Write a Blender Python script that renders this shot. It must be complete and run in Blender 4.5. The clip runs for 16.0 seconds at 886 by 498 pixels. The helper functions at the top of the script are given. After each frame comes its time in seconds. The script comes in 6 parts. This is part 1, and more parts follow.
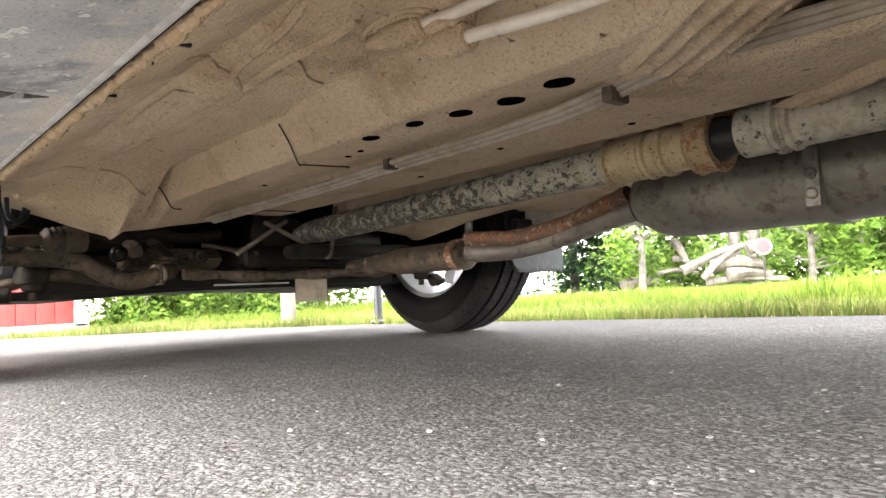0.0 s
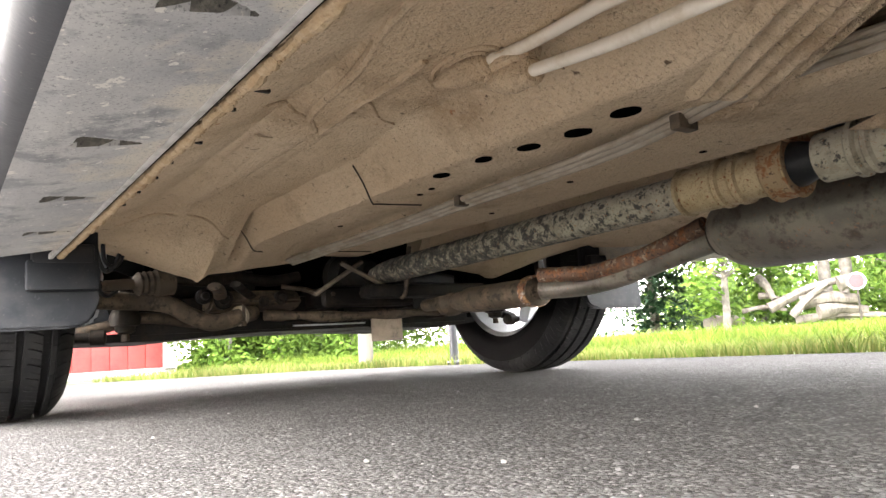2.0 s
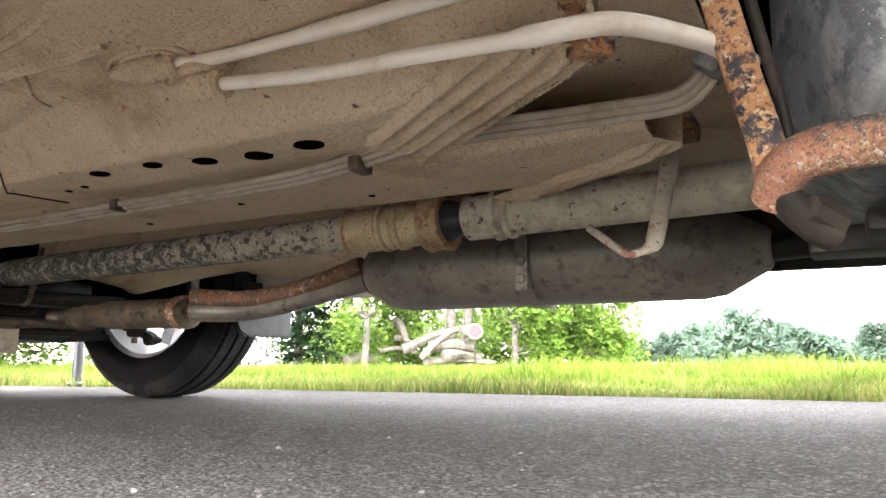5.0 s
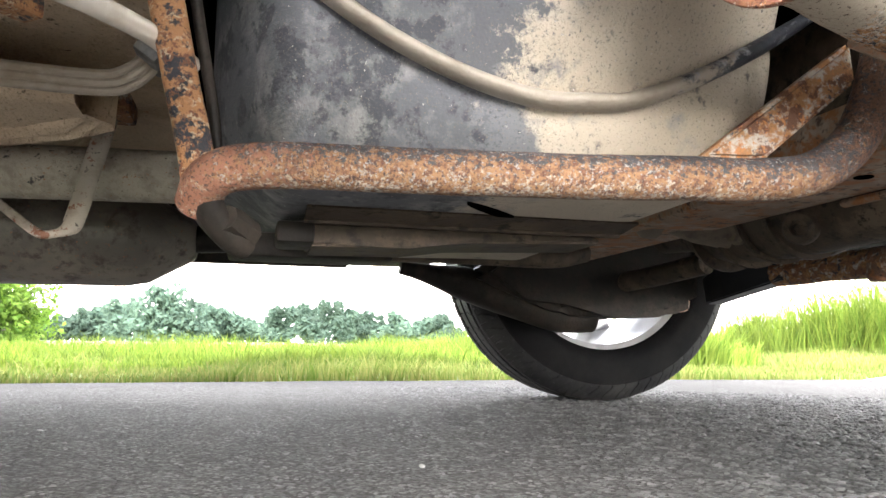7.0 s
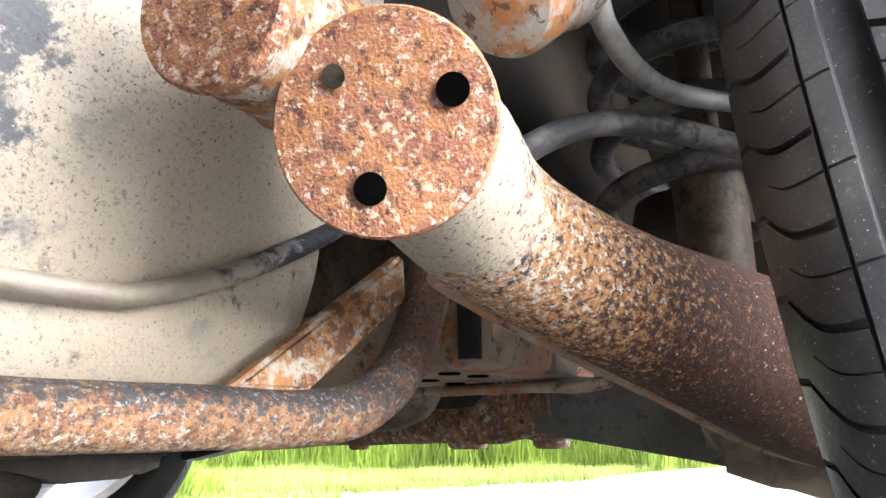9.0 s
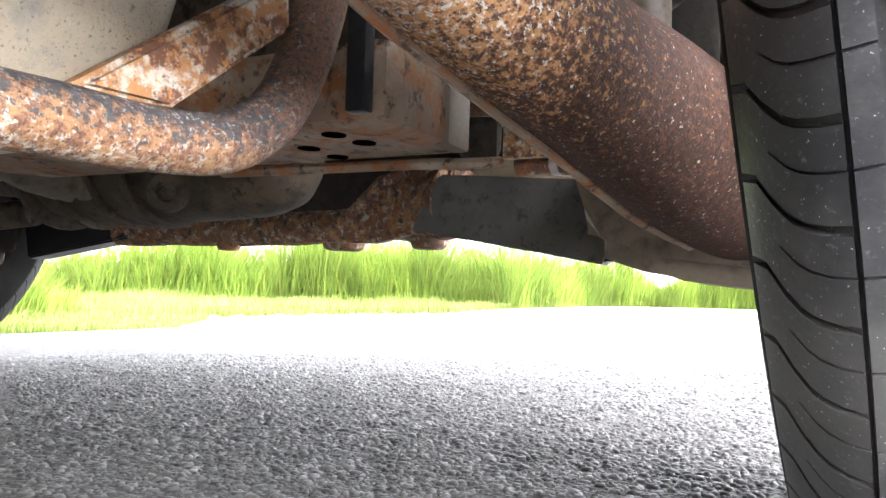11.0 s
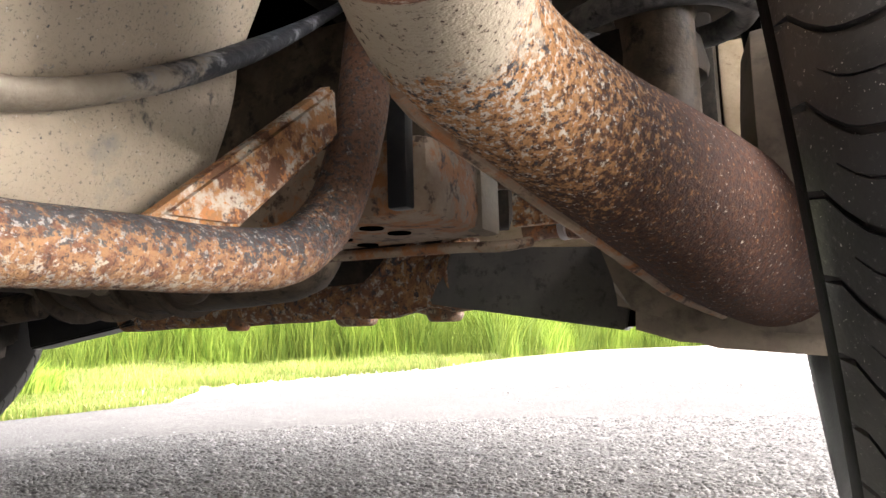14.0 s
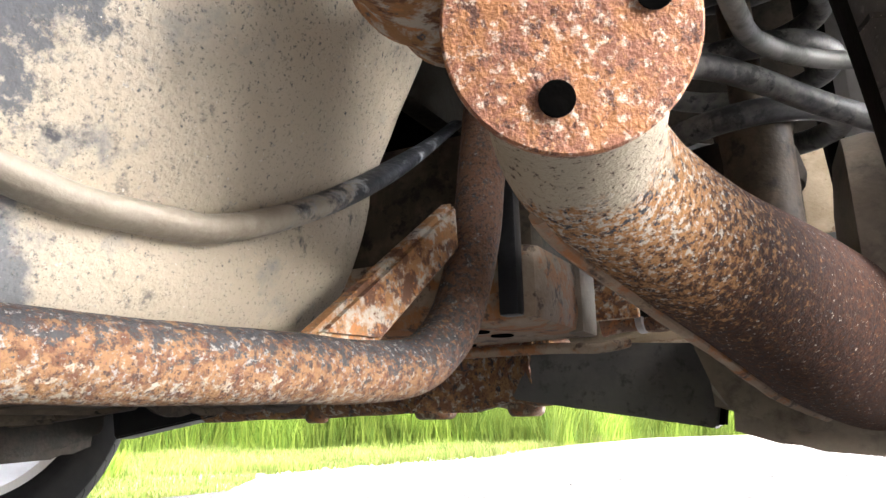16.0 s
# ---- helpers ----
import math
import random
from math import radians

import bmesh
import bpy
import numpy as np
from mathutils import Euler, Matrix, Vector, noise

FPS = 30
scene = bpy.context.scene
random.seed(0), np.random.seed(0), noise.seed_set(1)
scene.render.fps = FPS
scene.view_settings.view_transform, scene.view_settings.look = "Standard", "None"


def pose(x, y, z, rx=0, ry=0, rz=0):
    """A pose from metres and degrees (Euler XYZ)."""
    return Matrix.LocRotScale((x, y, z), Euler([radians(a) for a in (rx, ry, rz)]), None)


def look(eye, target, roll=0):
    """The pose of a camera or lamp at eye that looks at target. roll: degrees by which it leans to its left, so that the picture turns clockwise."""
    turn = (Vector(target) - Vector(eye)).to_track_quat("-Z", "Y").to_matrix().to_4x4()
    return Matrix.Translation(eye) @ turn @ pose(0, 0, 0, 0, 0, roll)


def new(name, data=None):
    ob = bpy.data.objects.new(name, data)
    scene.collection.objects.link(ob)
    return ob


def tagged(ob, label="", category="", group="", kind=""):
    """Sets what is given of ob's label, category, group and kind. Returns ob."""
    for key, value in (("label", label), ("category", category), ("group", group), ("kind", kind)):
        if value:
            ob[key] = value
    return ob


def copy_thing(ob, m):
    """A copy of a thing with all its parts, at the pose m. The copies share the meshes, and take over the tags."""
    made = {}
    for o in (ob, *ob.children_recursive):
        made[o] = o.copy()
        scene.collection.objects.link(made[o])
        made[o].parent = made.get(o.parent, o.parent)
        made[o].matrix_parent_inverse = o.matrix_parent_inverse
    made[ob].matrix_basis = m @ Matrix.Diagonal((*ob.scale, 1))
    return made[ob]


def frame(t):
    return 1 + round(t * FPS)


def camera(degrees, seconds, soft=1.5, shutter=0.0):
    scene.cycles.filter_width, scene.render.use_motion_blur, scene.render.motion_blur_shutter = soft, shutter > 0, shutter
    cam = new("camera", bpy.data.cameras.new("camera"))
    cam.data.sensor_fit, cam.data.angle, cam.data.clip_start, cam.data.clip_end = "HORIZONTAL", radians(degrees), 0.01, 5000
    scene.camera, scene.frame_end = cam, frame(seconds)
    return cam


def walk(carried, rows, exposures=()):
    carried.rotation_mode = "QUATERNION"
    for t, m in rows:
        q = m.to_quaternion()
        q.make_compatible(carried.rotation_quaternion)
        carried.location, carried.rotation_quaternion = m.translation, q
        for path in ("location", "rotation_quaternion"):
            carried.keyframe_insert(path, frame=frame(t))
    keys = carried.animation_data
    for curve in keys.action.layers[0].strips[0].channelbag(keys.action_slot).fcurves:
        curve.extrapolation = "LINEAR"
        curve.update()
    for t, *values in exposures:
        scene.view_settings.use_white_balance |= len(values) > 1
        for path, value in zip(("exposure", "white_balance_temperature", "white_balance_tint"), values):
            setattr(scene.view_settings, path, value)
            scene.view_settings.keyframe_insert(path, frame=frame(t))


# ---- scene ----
cam = camera(62.1, 16.0)
PATH = [
    (0, (-0.863, 0.748, 0.125), (0.434, 2.266, 0.247), -2.9),
    (0.5, (-0.865, 0.74, 0.117), (0.351, 2.316, 0.31), -2.9),
    (1, (-0.867, 0.736, 0.114), (0.26, 2.373, 0.338), -3.2),
    (1.5, (-0.866, 0.738, 0.113), (0.231, 2.392, 0.355), -3.5),
    (2, (-0.866, 0.738, 0.113), (0.269, 2.367, 0.361), -3.6),
    (2.5, (-0.867, 0.745, 0.113), (0.346, 2.316, 0.356), -3.2),
    (3, (-0.865, 0.751, 0.109), (0.431, 2.254, 0.353), -2.5),
    (3.2, (-0.865, 0.752, 0.109), (0.463, 2.228, 0.352), -2.1),
    (5.3, (-0.88, 0.746, 0.109), (0.933, 1.533, 0.42), 0.4),
    (5.5, (-0.882, 0.746, 0.11), (0.976, 1.414, 0.424), 0.5),
    (6, (-0.887, 0.742, 0.116), (1.064, 1.052, 0.428), 0.4),
    (6.5, (-0.888, 0.74, 0.118), (1.088, 0.664, 0.413), 0.4),
    (7, (-0.87, 0.738, 0.125), (1.054, 0.253, 0.381), 0.6),
    (7.5, (-0.799, 0.738, 0.142), (0.972, -0.156, 0.391), 0.8),
    (8, (-0.752, 0.707, 0.164), (0.777, -0.55, 0.447), 1.2),
    (8.5, (-0.727, 0.681, 0.198), (0.56, -0.797, 0.595), 0.5),
    (8.7, (-0.716, 0.673, 0.2), (0.441, -0.843, 0.8), -0.7),
    (9, (-0.726, 0.675, 0.229), (0.41, -0.883, 0.76), -0.2),
    (9.2, (-0.724, 0.674, 0.231), (0.378, -0.905, 0.857), -0.2),
    (9.5, (-0.72, 0.673, 0.233), (0.326, -0.945, 0.771), -0.2),
    (10, (-0.699, 0.649, 0.212), (0.275, -1.056, 0.59), 1.0),
    (10.2, (-0.695, 0.647, 0.203), (0.269, -1.079, 0.503), 1.4),
    (12.3, (-0.668, 0.612, 0.166), (0.105, -1.232, 0.231), 1.0),
    (12.5, (-0.657, 0.614, 0.178), (0.114, -1.228, 0.272), 0.7),
    (13, (-0.654, 0.618, 0.182), (0.127, -1.219, 0.317), -0.2),
    (13.5, (-0.652, 0.648, 0.189), (0.151, -1.173, 0.38), -1.1),
    (14, (-0.654, 0.659, 0.204), (0.174, -1.144, 0.459), -1.7),
    (14.5, (-0.65, 0.664, 0.214), (0.201, -1.116, 0.543), -2.1),
    (15, (-0.641, 0.668, 0.223), (0.232, -1.088, 0.615), -2.1),
    (15.5, (-0.635, 0.688, 0.225), (0.263, -1.044, 0.666), -1.7),
    (16, (-0.628, 0.7, 0.217), (0.292, -1.009, 0.695), -1.3),
]
EXPO = [(0, 5.02, 6750, 14), (3, 5.02, 6750, 14), (5.5, 4.9, 6650, 14), (6.2, 4.8, 6600, 14), (7, 4.65, 6500, 13), (8, 4.55, 6500, 13), (9, 4.9, 6200, 13), (10.2, 5.25, 5900, 13), (12.3, 4.65, 6850, 17), (13.5, 4.6, 6850, 17), (14.5, 4.6, 6800, 16), (16, 4.75, 6500, 14)]
walk(cam, [(t, look(eye, target, roll)) for t, eye, target, roll in PATH], EXPO)

# ---- sky and sun ----
world = bpy.data.worlds.new("sky")
scene.world = world
world.use_nodes = True
wn = world.node_tree
wn.nodes.clear()
sky = wn.nodes.new("ShaderNodeTexSky")
sky.sky_type, sky.sun_disc = "NISHITA", False
sky.sun_elevation, sky.sun_rotation = radians(43), radians(279)
sky.air_density, sky.dust_density, sky.ozone_density = 2.0, 1.0, 1.0
hsv = wn.nodes.new("ShaderNodeHueSaturation")
hsv.inputs["Saturation"].default_value = 0.16
back = wn.nodes.new("ShaderNodeBackground")
back.inputs[1].default_value = 0.15
wout = wn.nodes.new("ShaderNodeOutputWorld")
wn.links.new(sky.outputs[0], hsv.inputs["Color"])
wn.links.new(hsv.outputs[0], back.inputs[0])
wn.links.new(back.outputs[0], wout.inputs[0])
sun_data = bpy.data.lights.new("sun", "SUN")
sun_data.energy, sun_data.angle, sun_data.color = 0.35, radians(40), (1.0, 0.965, 0.91)
sun = new("sun", sun_data)
sun.matrix_world = look((-7, 1, 5.5), (0, 0, 0))


# ---- materials ----
def layered(name, base, layers=(), rough=(0.6, 0.8), metal=0.0, bumps=((120, 0.3),), stretch=(1, 1, 1), spec=0.5, trans=0.0):
    """A surface of noise layers: each (colour, scale, low, high, detail); bumps: (scale, height in millimetres)."""
    m = bpy.data.materials.new(name)
    m.use_nodes = True
    t = m.node_tree
    b = t.nodes["Principled BSDF"]
    co = t.nodes.new("ShaderNodeTexCoord")
    mp = t.nodes.new("ShaderNodeMapping")
    mp.inputs["Scale"].default_value = stretch
    t.links.new(co.outputs["Object"], mp.inputs[0])
    colour = t.nodes.new("ShaderNodeRGB").outputs[0]
    colour.default_value = (*base, 1)
    first = None
    for n, (col, scale, lo, hi, detail, *grad) in enumerate(layers):
        noi = t.nodes.new("ShaderNodeTexNoise")
        noi.noise_dimensions = "4D"
        noi.inputs["W"].default_value = n * 3.7
        noi.inputs["Scale"].default_value, noi.inputs["Detail"].default_value, noi.inputs["Roughness"].default_value = scale, detail, 0.70
        t.links.new(mp.outputs[0], noi.inputs["Vector"])
        rng = t.nodes.new("ShaderNodeMapRange")
        rng.inputs[1].default_value, rng.inputs[2].default_value = lo, hi
        value = noi.outputs[0]
        for axis, g0, g1, strength in grad:  # the layer gathers towards one end of the thing: axis, from, to, strength
            sep = t.nodes.new("ShaderNodeSeparateXYZ")
            t.links.new(co.outputs["Object"], sep.inputs[0])
            gr = t.nodes.new("ShaderNodeMapRange")
            gr.inputs[1].default_value, gr.inputs[2].default_value = g0, g1
            gr.inputs[3].default_value, gr.inputs[4].default_value = -strength, strength
            t.links.new(sep.outputs["XYZ".index(axis)], gr.inputs[0])
            add = t.nodes.new("ShaderNodeMath")
            t.links.new(value, add.inputs[0])
            t.links.new(gr.outputs[0], add.inputs[1])
            value = add.outputs[0]
        t.links.new(value, rng.inputs[0])
        mix = t.nodes.new("ShaderNodeMix")
        mix.data_type = "RGBA"
        mix.inputs[7].default_value = (*col, 1)
        t.links.new(rng.outputs[0], mix.inputs[0])
        t.links.new(colour, mix.inputs[6])
        colour = mix.outputs[2]
        first = first or rng.outputs[0]
    t.links.new(colour, b.inputs["Base Color"])
    b.inputs["Metallic"].default_value, b.inputs["Roughness"].default_value = metal, rough[0]
    b.inputs["Specular IOR Level"].default_value = spec
    if first:
        rr = t.nodes.new("ShaderNodeMapRange")
        rr.inputs[3].default_value, rr.inputs[4].default_value = rough
        t.links.new(first, rr.inputs[0])
        t.links.new(rr.outputs[0], b.inputs["Roughness"])
    normal = None
    for n, (scale, height) in enumerate(bumps):
        noi = t.nodes.new("ShaderNodeTexNoise")
        noi.inputs["Scale"].default_value, noi.inputs["Detail"].default_value = scale, 6
        t.links.new(mp.outputs[0], noi.inputs["Vector"])
        bu = t.nodes.new("ShaderNodeBump")
        bu.inputs["Distance"].default_value = height * 0.001
        t.links.new(noi.outputs[0], bu.inputs["Height"])
        if normal:
            t.links.new(normal, bu.inputs["Normal"])
        normal = bu.outputs[0]
    if normal:
        t.links.new(normal, b.inputs["Normal"])
    if trans:
        b.inputs["Transmission Weight"].default_value = trans
    return m


# the fine dark speckle (scales 230, 480) paints the shade of pits and creases
M_PAN = layered("dusty underbody paint", (0.59, 0.445, 0.29), [((0.68, 0.54, 0.375), 3.5, 0.44, 0.60, 9), ((0.43, 0.31, 0.19), 6.5, 0.52, 0.64, 14), ((0.64, 0.52, 0.37), 240, 0.54, 0.68, 5), ((0.36, 0.26, 0.16), 230, 0.555, 0.66, 7), ((0.30, 0.205, 0.12), 480, 0.60, 0.68, 4), ((0.13, 0.085, 0.05), 70, 0.61, 0.65, 10), ((0.34, 0.14, 0.055), 26, 0.645, 0.68, 10)], (0.7, 0.9), 0, ((9, 3), (60, 4.0), (200, 4.0), (520, 1.5)))
M_LIP = layered("pale plastic lip", (0.52, 0.50, 0.475), [((0.38, 0.365, 0.34), 30, 0.46, 0.6, 9)], (0.5, 0.7), 0, ((200, 0.3),))
M_SEAL = layered("crumbling tan sealer", (0.44, 0.305, 0.17), [((0.56, 0.44, 0.29), 90, 0.42, 0.66, 9), ((0.22, 0.13, 0.07), 130, 0.54, 0.70, 9)], (0.8, 0.95), 0, ((180, 2.0), (500, 1.0)))
M_SILL = layered("grey plastic under a film of dried mud", (0.37, 0.372, 0.38), [((0.52, 0.515, 0.50), 6, 0.43, 0.60, 12), ((0.26, 0.262, 0.27), 18, 0.52, 0.60, 12), ((0.60, 0.555, 0.48), 14, 0.50, 0.62, 10, ("X", -0.79, -0.70, 0.13)), ((0.70, 0.68, 0.63), 38, 0.63, 0.645, 3), ((0.64, 0.62, 0.58), 170, 0.61, 0.64, 4), ((0.21, 0.21, 0.215), 420, 0.54, 0.66, 3)], (0.45, 0.75), 0, ((500, 0.25), (40, 0.4)))
# slot dirt, darkened further for the shade of the recess
M_SLOT = layered("dirt in a moulded slot, with painted recess shade", (0.12, 0.112, 0.098), [((0.22, 0.205, 0.175), 160, 0.48, 0.60, 10), ((0.05, 0.048, 0.044), 240, 0.54, 0.62, 8)], (0.7, 0.9), 0, ((300, 1.0),))
M_SILLFACE = layered("clean dark grey moulded plastic", (0.034, 0.036, 0.042), [((0.05, 0.05, 0.055), 7, 0.46, 0.62, 8), ((0.12, 0.117, 0.11), 120, 0.62, 0.66, 4)], (0.45, 0.6), 0, ((300, 0.15),), spec=0.15)
M_BLACK = layered("black plastic", (0.016, 0.017, 0.020), [((0.045, 0.045, 0.044), 14, 0.5, 0.75, 6)], (0.38, 0.6), 0, ((300, 0.2),), spec=0.3)
M_PAINT = layered("silver car paint", (0.42, 0.44, 0.47), [((0.36, 0.37, 0.38), 6, 0.45, 0.7, 4)], (0.25, 0.35), 0.3, ((2, 0.3),))
M_RUST = layered("rusty painted steel", (0.19, 0.084, 0.043), [((0.36, 0.195, 0.09), 45, 0.47, 0.57, 14), ((0.44, 0.40, 0.345), 90, 0.535, 0.58, 14), ((0.045, 0.045, 0.052), 90, 0.54, 0.58, 14), ((0.09, 0.036, 0.02), 330, 0.53, 0.61, 8)], (0.7, 0.9), 0, ((180, 1.0), (600, 0.8)))
# black flecks gather upwards, pale ones downwards
M_HOOP = layered("rusty tube, blacker towards its top, paler beneath", (0.225, 0.12, 0.053), [((0.115, 0.050, 0.029), 170, 0.48, 0.58, 13), ((0.33, 0.29, 0.235), 240, 0.545, 0.605, 13, ("Z", 0.247, 0.230, 0.05)), ((0.04, 0.042, 0.048), 190, 0.505, 0.56, 14, ("Z", 0.238, 0.257, 0.09)), ((0.24, 0.235, 0.225), 300, 0.555, 0.60, 11), ((0.145, 0.073, 0.044), 190, 0.47, 0.58, 12, ("Y", 0.365, 0.285, 0.09)), ((0.21, 0.094, 0.056), 190, 0.49, 0.58, 12, ("Y", 0.67, 0.79, 0.11)), ((0.055, 0.03, 0.024), 380, 0.53, 0.59, 9)], (0.7, 0.9), 0, ((150, 0.9), (600, 0.8)))
M_FLAKE = layered("cream paint flaking to rust", (0.42, 0.375, 0.32), [((0.30, 0.15, 0.063), 80, 0.445, 0.525, 14), ((0.12, 0.052, 0.028), 60, 0.51, 0.56, 14), ((0.40, 0.17, 0.06), 190, 0.55, 0.60, 10), ((0.07, 0.065, 0.07), 130, 0.575, 0.62, 12)], (0.7, 0.9), 0, ((120, 0.9), (500, 0.6)))
M_STRAP = layered("orange rust under scraps of black paint", (0.33, 0.16, 0.065), [((0.46, 0.36, 0.24), 100, 0.52, 0.58, 12), ((0.022, 0.024, 0.03), 55, 0.52, 0.56, 14), ((0.14, 0.055, 0.028), 220, 0.53, 0.59, 9)], (0.7, 0.9), 0, ((150, 1.0), (500, 0.7)))
M_RUSTCAP = layered("scaly orange rust", (0.25, 0.105, 0.062), [((0.37, 0.165, 0.072), 70, 0.46, 0.57, 14), ((0.10, 0.046, 0.034), 160, 0.535, 0.58, 13), ((0.55, 0.43, 0.345), 230, 0.535, 0.59, 11), ((0.42, 0.20, 0.09), 480, 0.55, 0.62, 6)], (0.75, 0.9), 0, ((180, 1.3), (700, 0.9)))
M_RUSTDARK = layered("dark brown rust", (0.15, 0.085, 0.055), [((0.28, 0.12, 0.055), 50, 0.49, 0.57, 12), ((0.36, 0.29, 0.22), 60, 0.54, 0.60, 12), ((0.05, 0.032, 0.026), 180, 0.53, 0.59, 10)], (0.7, 0.9), 0, ((120, 0.8), (450, 0.6)))
# the dark base towards the wheel carries the tyre's shade; the collar dust is real
M_ARM = layered("trailing arm rust, dusty towards its end", (0.052, 0.028, 0.022), [((0.105, 0.053, 0.035), 230, 0.48, 0.58, 12), ((0.17, 0.10, 0.07), 430, 0.60, 0.66, 6), ((0.035, 0.021, 0.017), 260, 0.545, 0.62, 9), ((0.37, 0.195, 0.088), 240, 0.48, 0.58, 14, ("Y", 0.22, 0.38, 0.11)), ((0.50, 0.455, 0.40), 300, 0.535, 0.585, 12, ("Y", 0.27, 0.40, 0.06)), ((0.045, 0.05, 0.062), 190, 0.545, 0.59, 13, ("Y", 0.30, 0.42, 0.05)), ((0.41, 0.36, 0.285), 20, 0.46, 0.53, 15, ("Y", 0.345, 0.46, 0.19)), ((0.05, 0.03, 0.024), 330, 0.56, 0.62, 8)], (0.7, 0.9), 0, ((200, 0.9), (600, 0.8)), spec=0.15)
M_TANK = layered("black tank under dried mud", (0.47, 0.405, 0.315), [((0.55, 0.485, 0.39), 6, 0.44, 0.60, 9), ((0.36, 0.305, 0.235), 16, 0.54, 0.66, 12), ((0.18, 0.185, 0.195), 8, 0.49, 0.545, 14, ("Y", 0.42, 0.70, 0.30)), ((0.10, 0.104, 0.112), 320, 0.49, 0.60, 9, ("Y", 0.46, 0.74, 0.13)), ((0.30, 0.295, 0.285), 240, 0.585, 0.63, 9, ("Y", 0.50, 0.80, 0.03)), ((0.09, 0.092, 0.098), 420, 0.60, 0.64, 8, ("Z", 0.25, 0.40, 0.03)), ((0.13, 0.135, 0.147), 55, 0.49, 0.55, 14, ("Y", 0.532, 0.60, 0.22), ("Z", 0.29, 0.37, 0.10)), ((0.27, 0.268, 0.26), 22, 0.53, 0.66, 14, ("Y", 0.50, 0.60, 0.03)), ((0.07, 0.074, 0.083), 30, 0.55, 0.61, 14, ("Y", 0.52, 0.62, 0.05)), ((0.20, 0.18, 0.155), 520, 0.575, 0.64, 5), ((0.60, 0.57, 0.52), 320, 0.67, 0.70, 3)], (0.7, 0.9), 0, ((14, 2.5), (90, 0.8), (420, 0.6)))
M_FLANGE = layered("tank seam, muddy then bare black", (0.37, 0.325, 0.265), [((0.28, 0.235, 0.185), 24, 0.5, 0.7, 9), ((0.30, 0.32, 0.35), 80, 0.50, 0.66, 10, ("Y", 0.50, 0.36, 0.25)), ((0.028, 0.032, 0.04), 60, 0.50, 0.60, 10, ("Y", 0.49, 0.37, 0.16))], (0.5, 0.8), 0, ((200, 1.0),))
M_PLATE = layered("pale dusty plate spotted with rust", (0.30, 0.265, 0.215), [((0.20, 0.17, 0.13), 20, 0.46, 0.6, 9), ((0.17, 0.07, 0.035), 60, 0.555, 0.59, 12), ((0.05, 0.04, 0.03), 90, 0.60, 0.63, 9)], (0.6, 0.85), 0, ((60, 0.6), (300, 0.4)))
M_MEMBER = layered("dusty brown cross member", (0.28, 0.20, 0.14), [((0.40, 0.32, 0.245), 14, 0.46, 0.60, 10), ((0.34, 0.145, 0.06), 30, 0.49, 0.56, 14), ((0.09, 0.06, 0.045), 60, 0.54, 0.60, 12)], (0.7, 0.9), 0, ((60, 1.0), (300, 0.6)))
M_HOUSING = layered("grey metal with orange rust", (0.31, 0.30, 0.285), [((0.19, 0.19, 0.195), 30, 0.48, 0.58, 10), ((0.34, 0.15, 0.06), 35, 0.50, 0.56, 13), ((0.10, 0.05, 0.03), 110, 0.54, 0.59, 10)], (0.5, 0.75), 0.1, ((120, 0.8), (400, 0.5)))
M_OLD = layered("dark dusty bar", (0.065, 0.049, 0.035), [((0.135, 0.104, 0.074), 20, 0.48, 0.60, 9), ((0.024, 0.019, 0.014), 50, 0.52, 0.60, 9)], (0.6, 0.85), 0, ((60, 1.0), (250, 0.5)), spec=0.3)
M_HOSE = layered("dusty grey hose", (0.20, 0.197, 0.188), [((0.12, 0.118, 0.112), 40, 0.46, 0.58, 8)], (0.5, 0.7), 0, ((200, 0.3),))
M_SPRING = layered("dusty black spring wire", (0.045, 0.045, 0.048), [((0.15, 0.146, 0.138), 25, 0.48, 0.58, 10), ((0.018, 0.018, 0.02), 60, 0.52, 0.58, 8)], (0.45, 0.7), 0, ((250, 0.4),))
M_ALU = layered("pale cast alloy", (0.50, 0.52, 0.55), [((0.34, 0.34, 0.34), 14, 0.45, 0.7, 8)], (0.4, 0.6), 0.2, ((200, 0.3),))
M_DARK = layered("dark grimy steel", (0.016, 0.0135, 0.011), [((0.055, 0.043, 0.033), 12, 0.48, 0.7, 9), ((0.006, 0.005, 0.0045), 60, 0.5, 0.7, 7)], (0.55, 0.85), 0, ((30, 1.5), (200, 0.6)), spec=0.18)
M_CAST = layered("dusty cast metal", (0.155, 0.125, 0.095), [((0.25, 0.205, 0.155), 18, 0.42, 0.66, 9), ((0.07, 0.056, 0.043), 35, 0.52, 0.70, 9)], (0.6, 0.85), 0, ((25, 2), (250, 0.5)))
M_SHAFT = layered("flaking grey driveshaft", (0.44, 0.40, 0.315), [((0.32, 0.285, 0.22), 35, 0.47, 0.57, 8), ((0.055, 0.053, 0.048), 75, 0.525, 0.56, 14, ("Y", 0.9, 2.1, 0.075)), ((0.15, 0.14, 0.115), 190, 0.55, 0.60, 10, ("Y", 1.0, 2.0, 0.05)), ((0.32, 0.14, 0.055), 200, 0.60, 0.63, 8)], (0.6, 0.8), 0, ((90, 0.9), (350, 0.5)))
M_COLLAR = layered("yellowed steel specked with rust", (0.50, 0.395, 0.24), [((0.40, 0.31, 0.18), 30, 0.47, 0.58, 8), ((0.24, 0.085, 0.03), 210, 0.575, 0.60, 8), ((0.15, 0.10, 0.05), 420, 0.57, 0.63, 5)], (0.55, 0.75), 0.1, ((200, 0.5),))
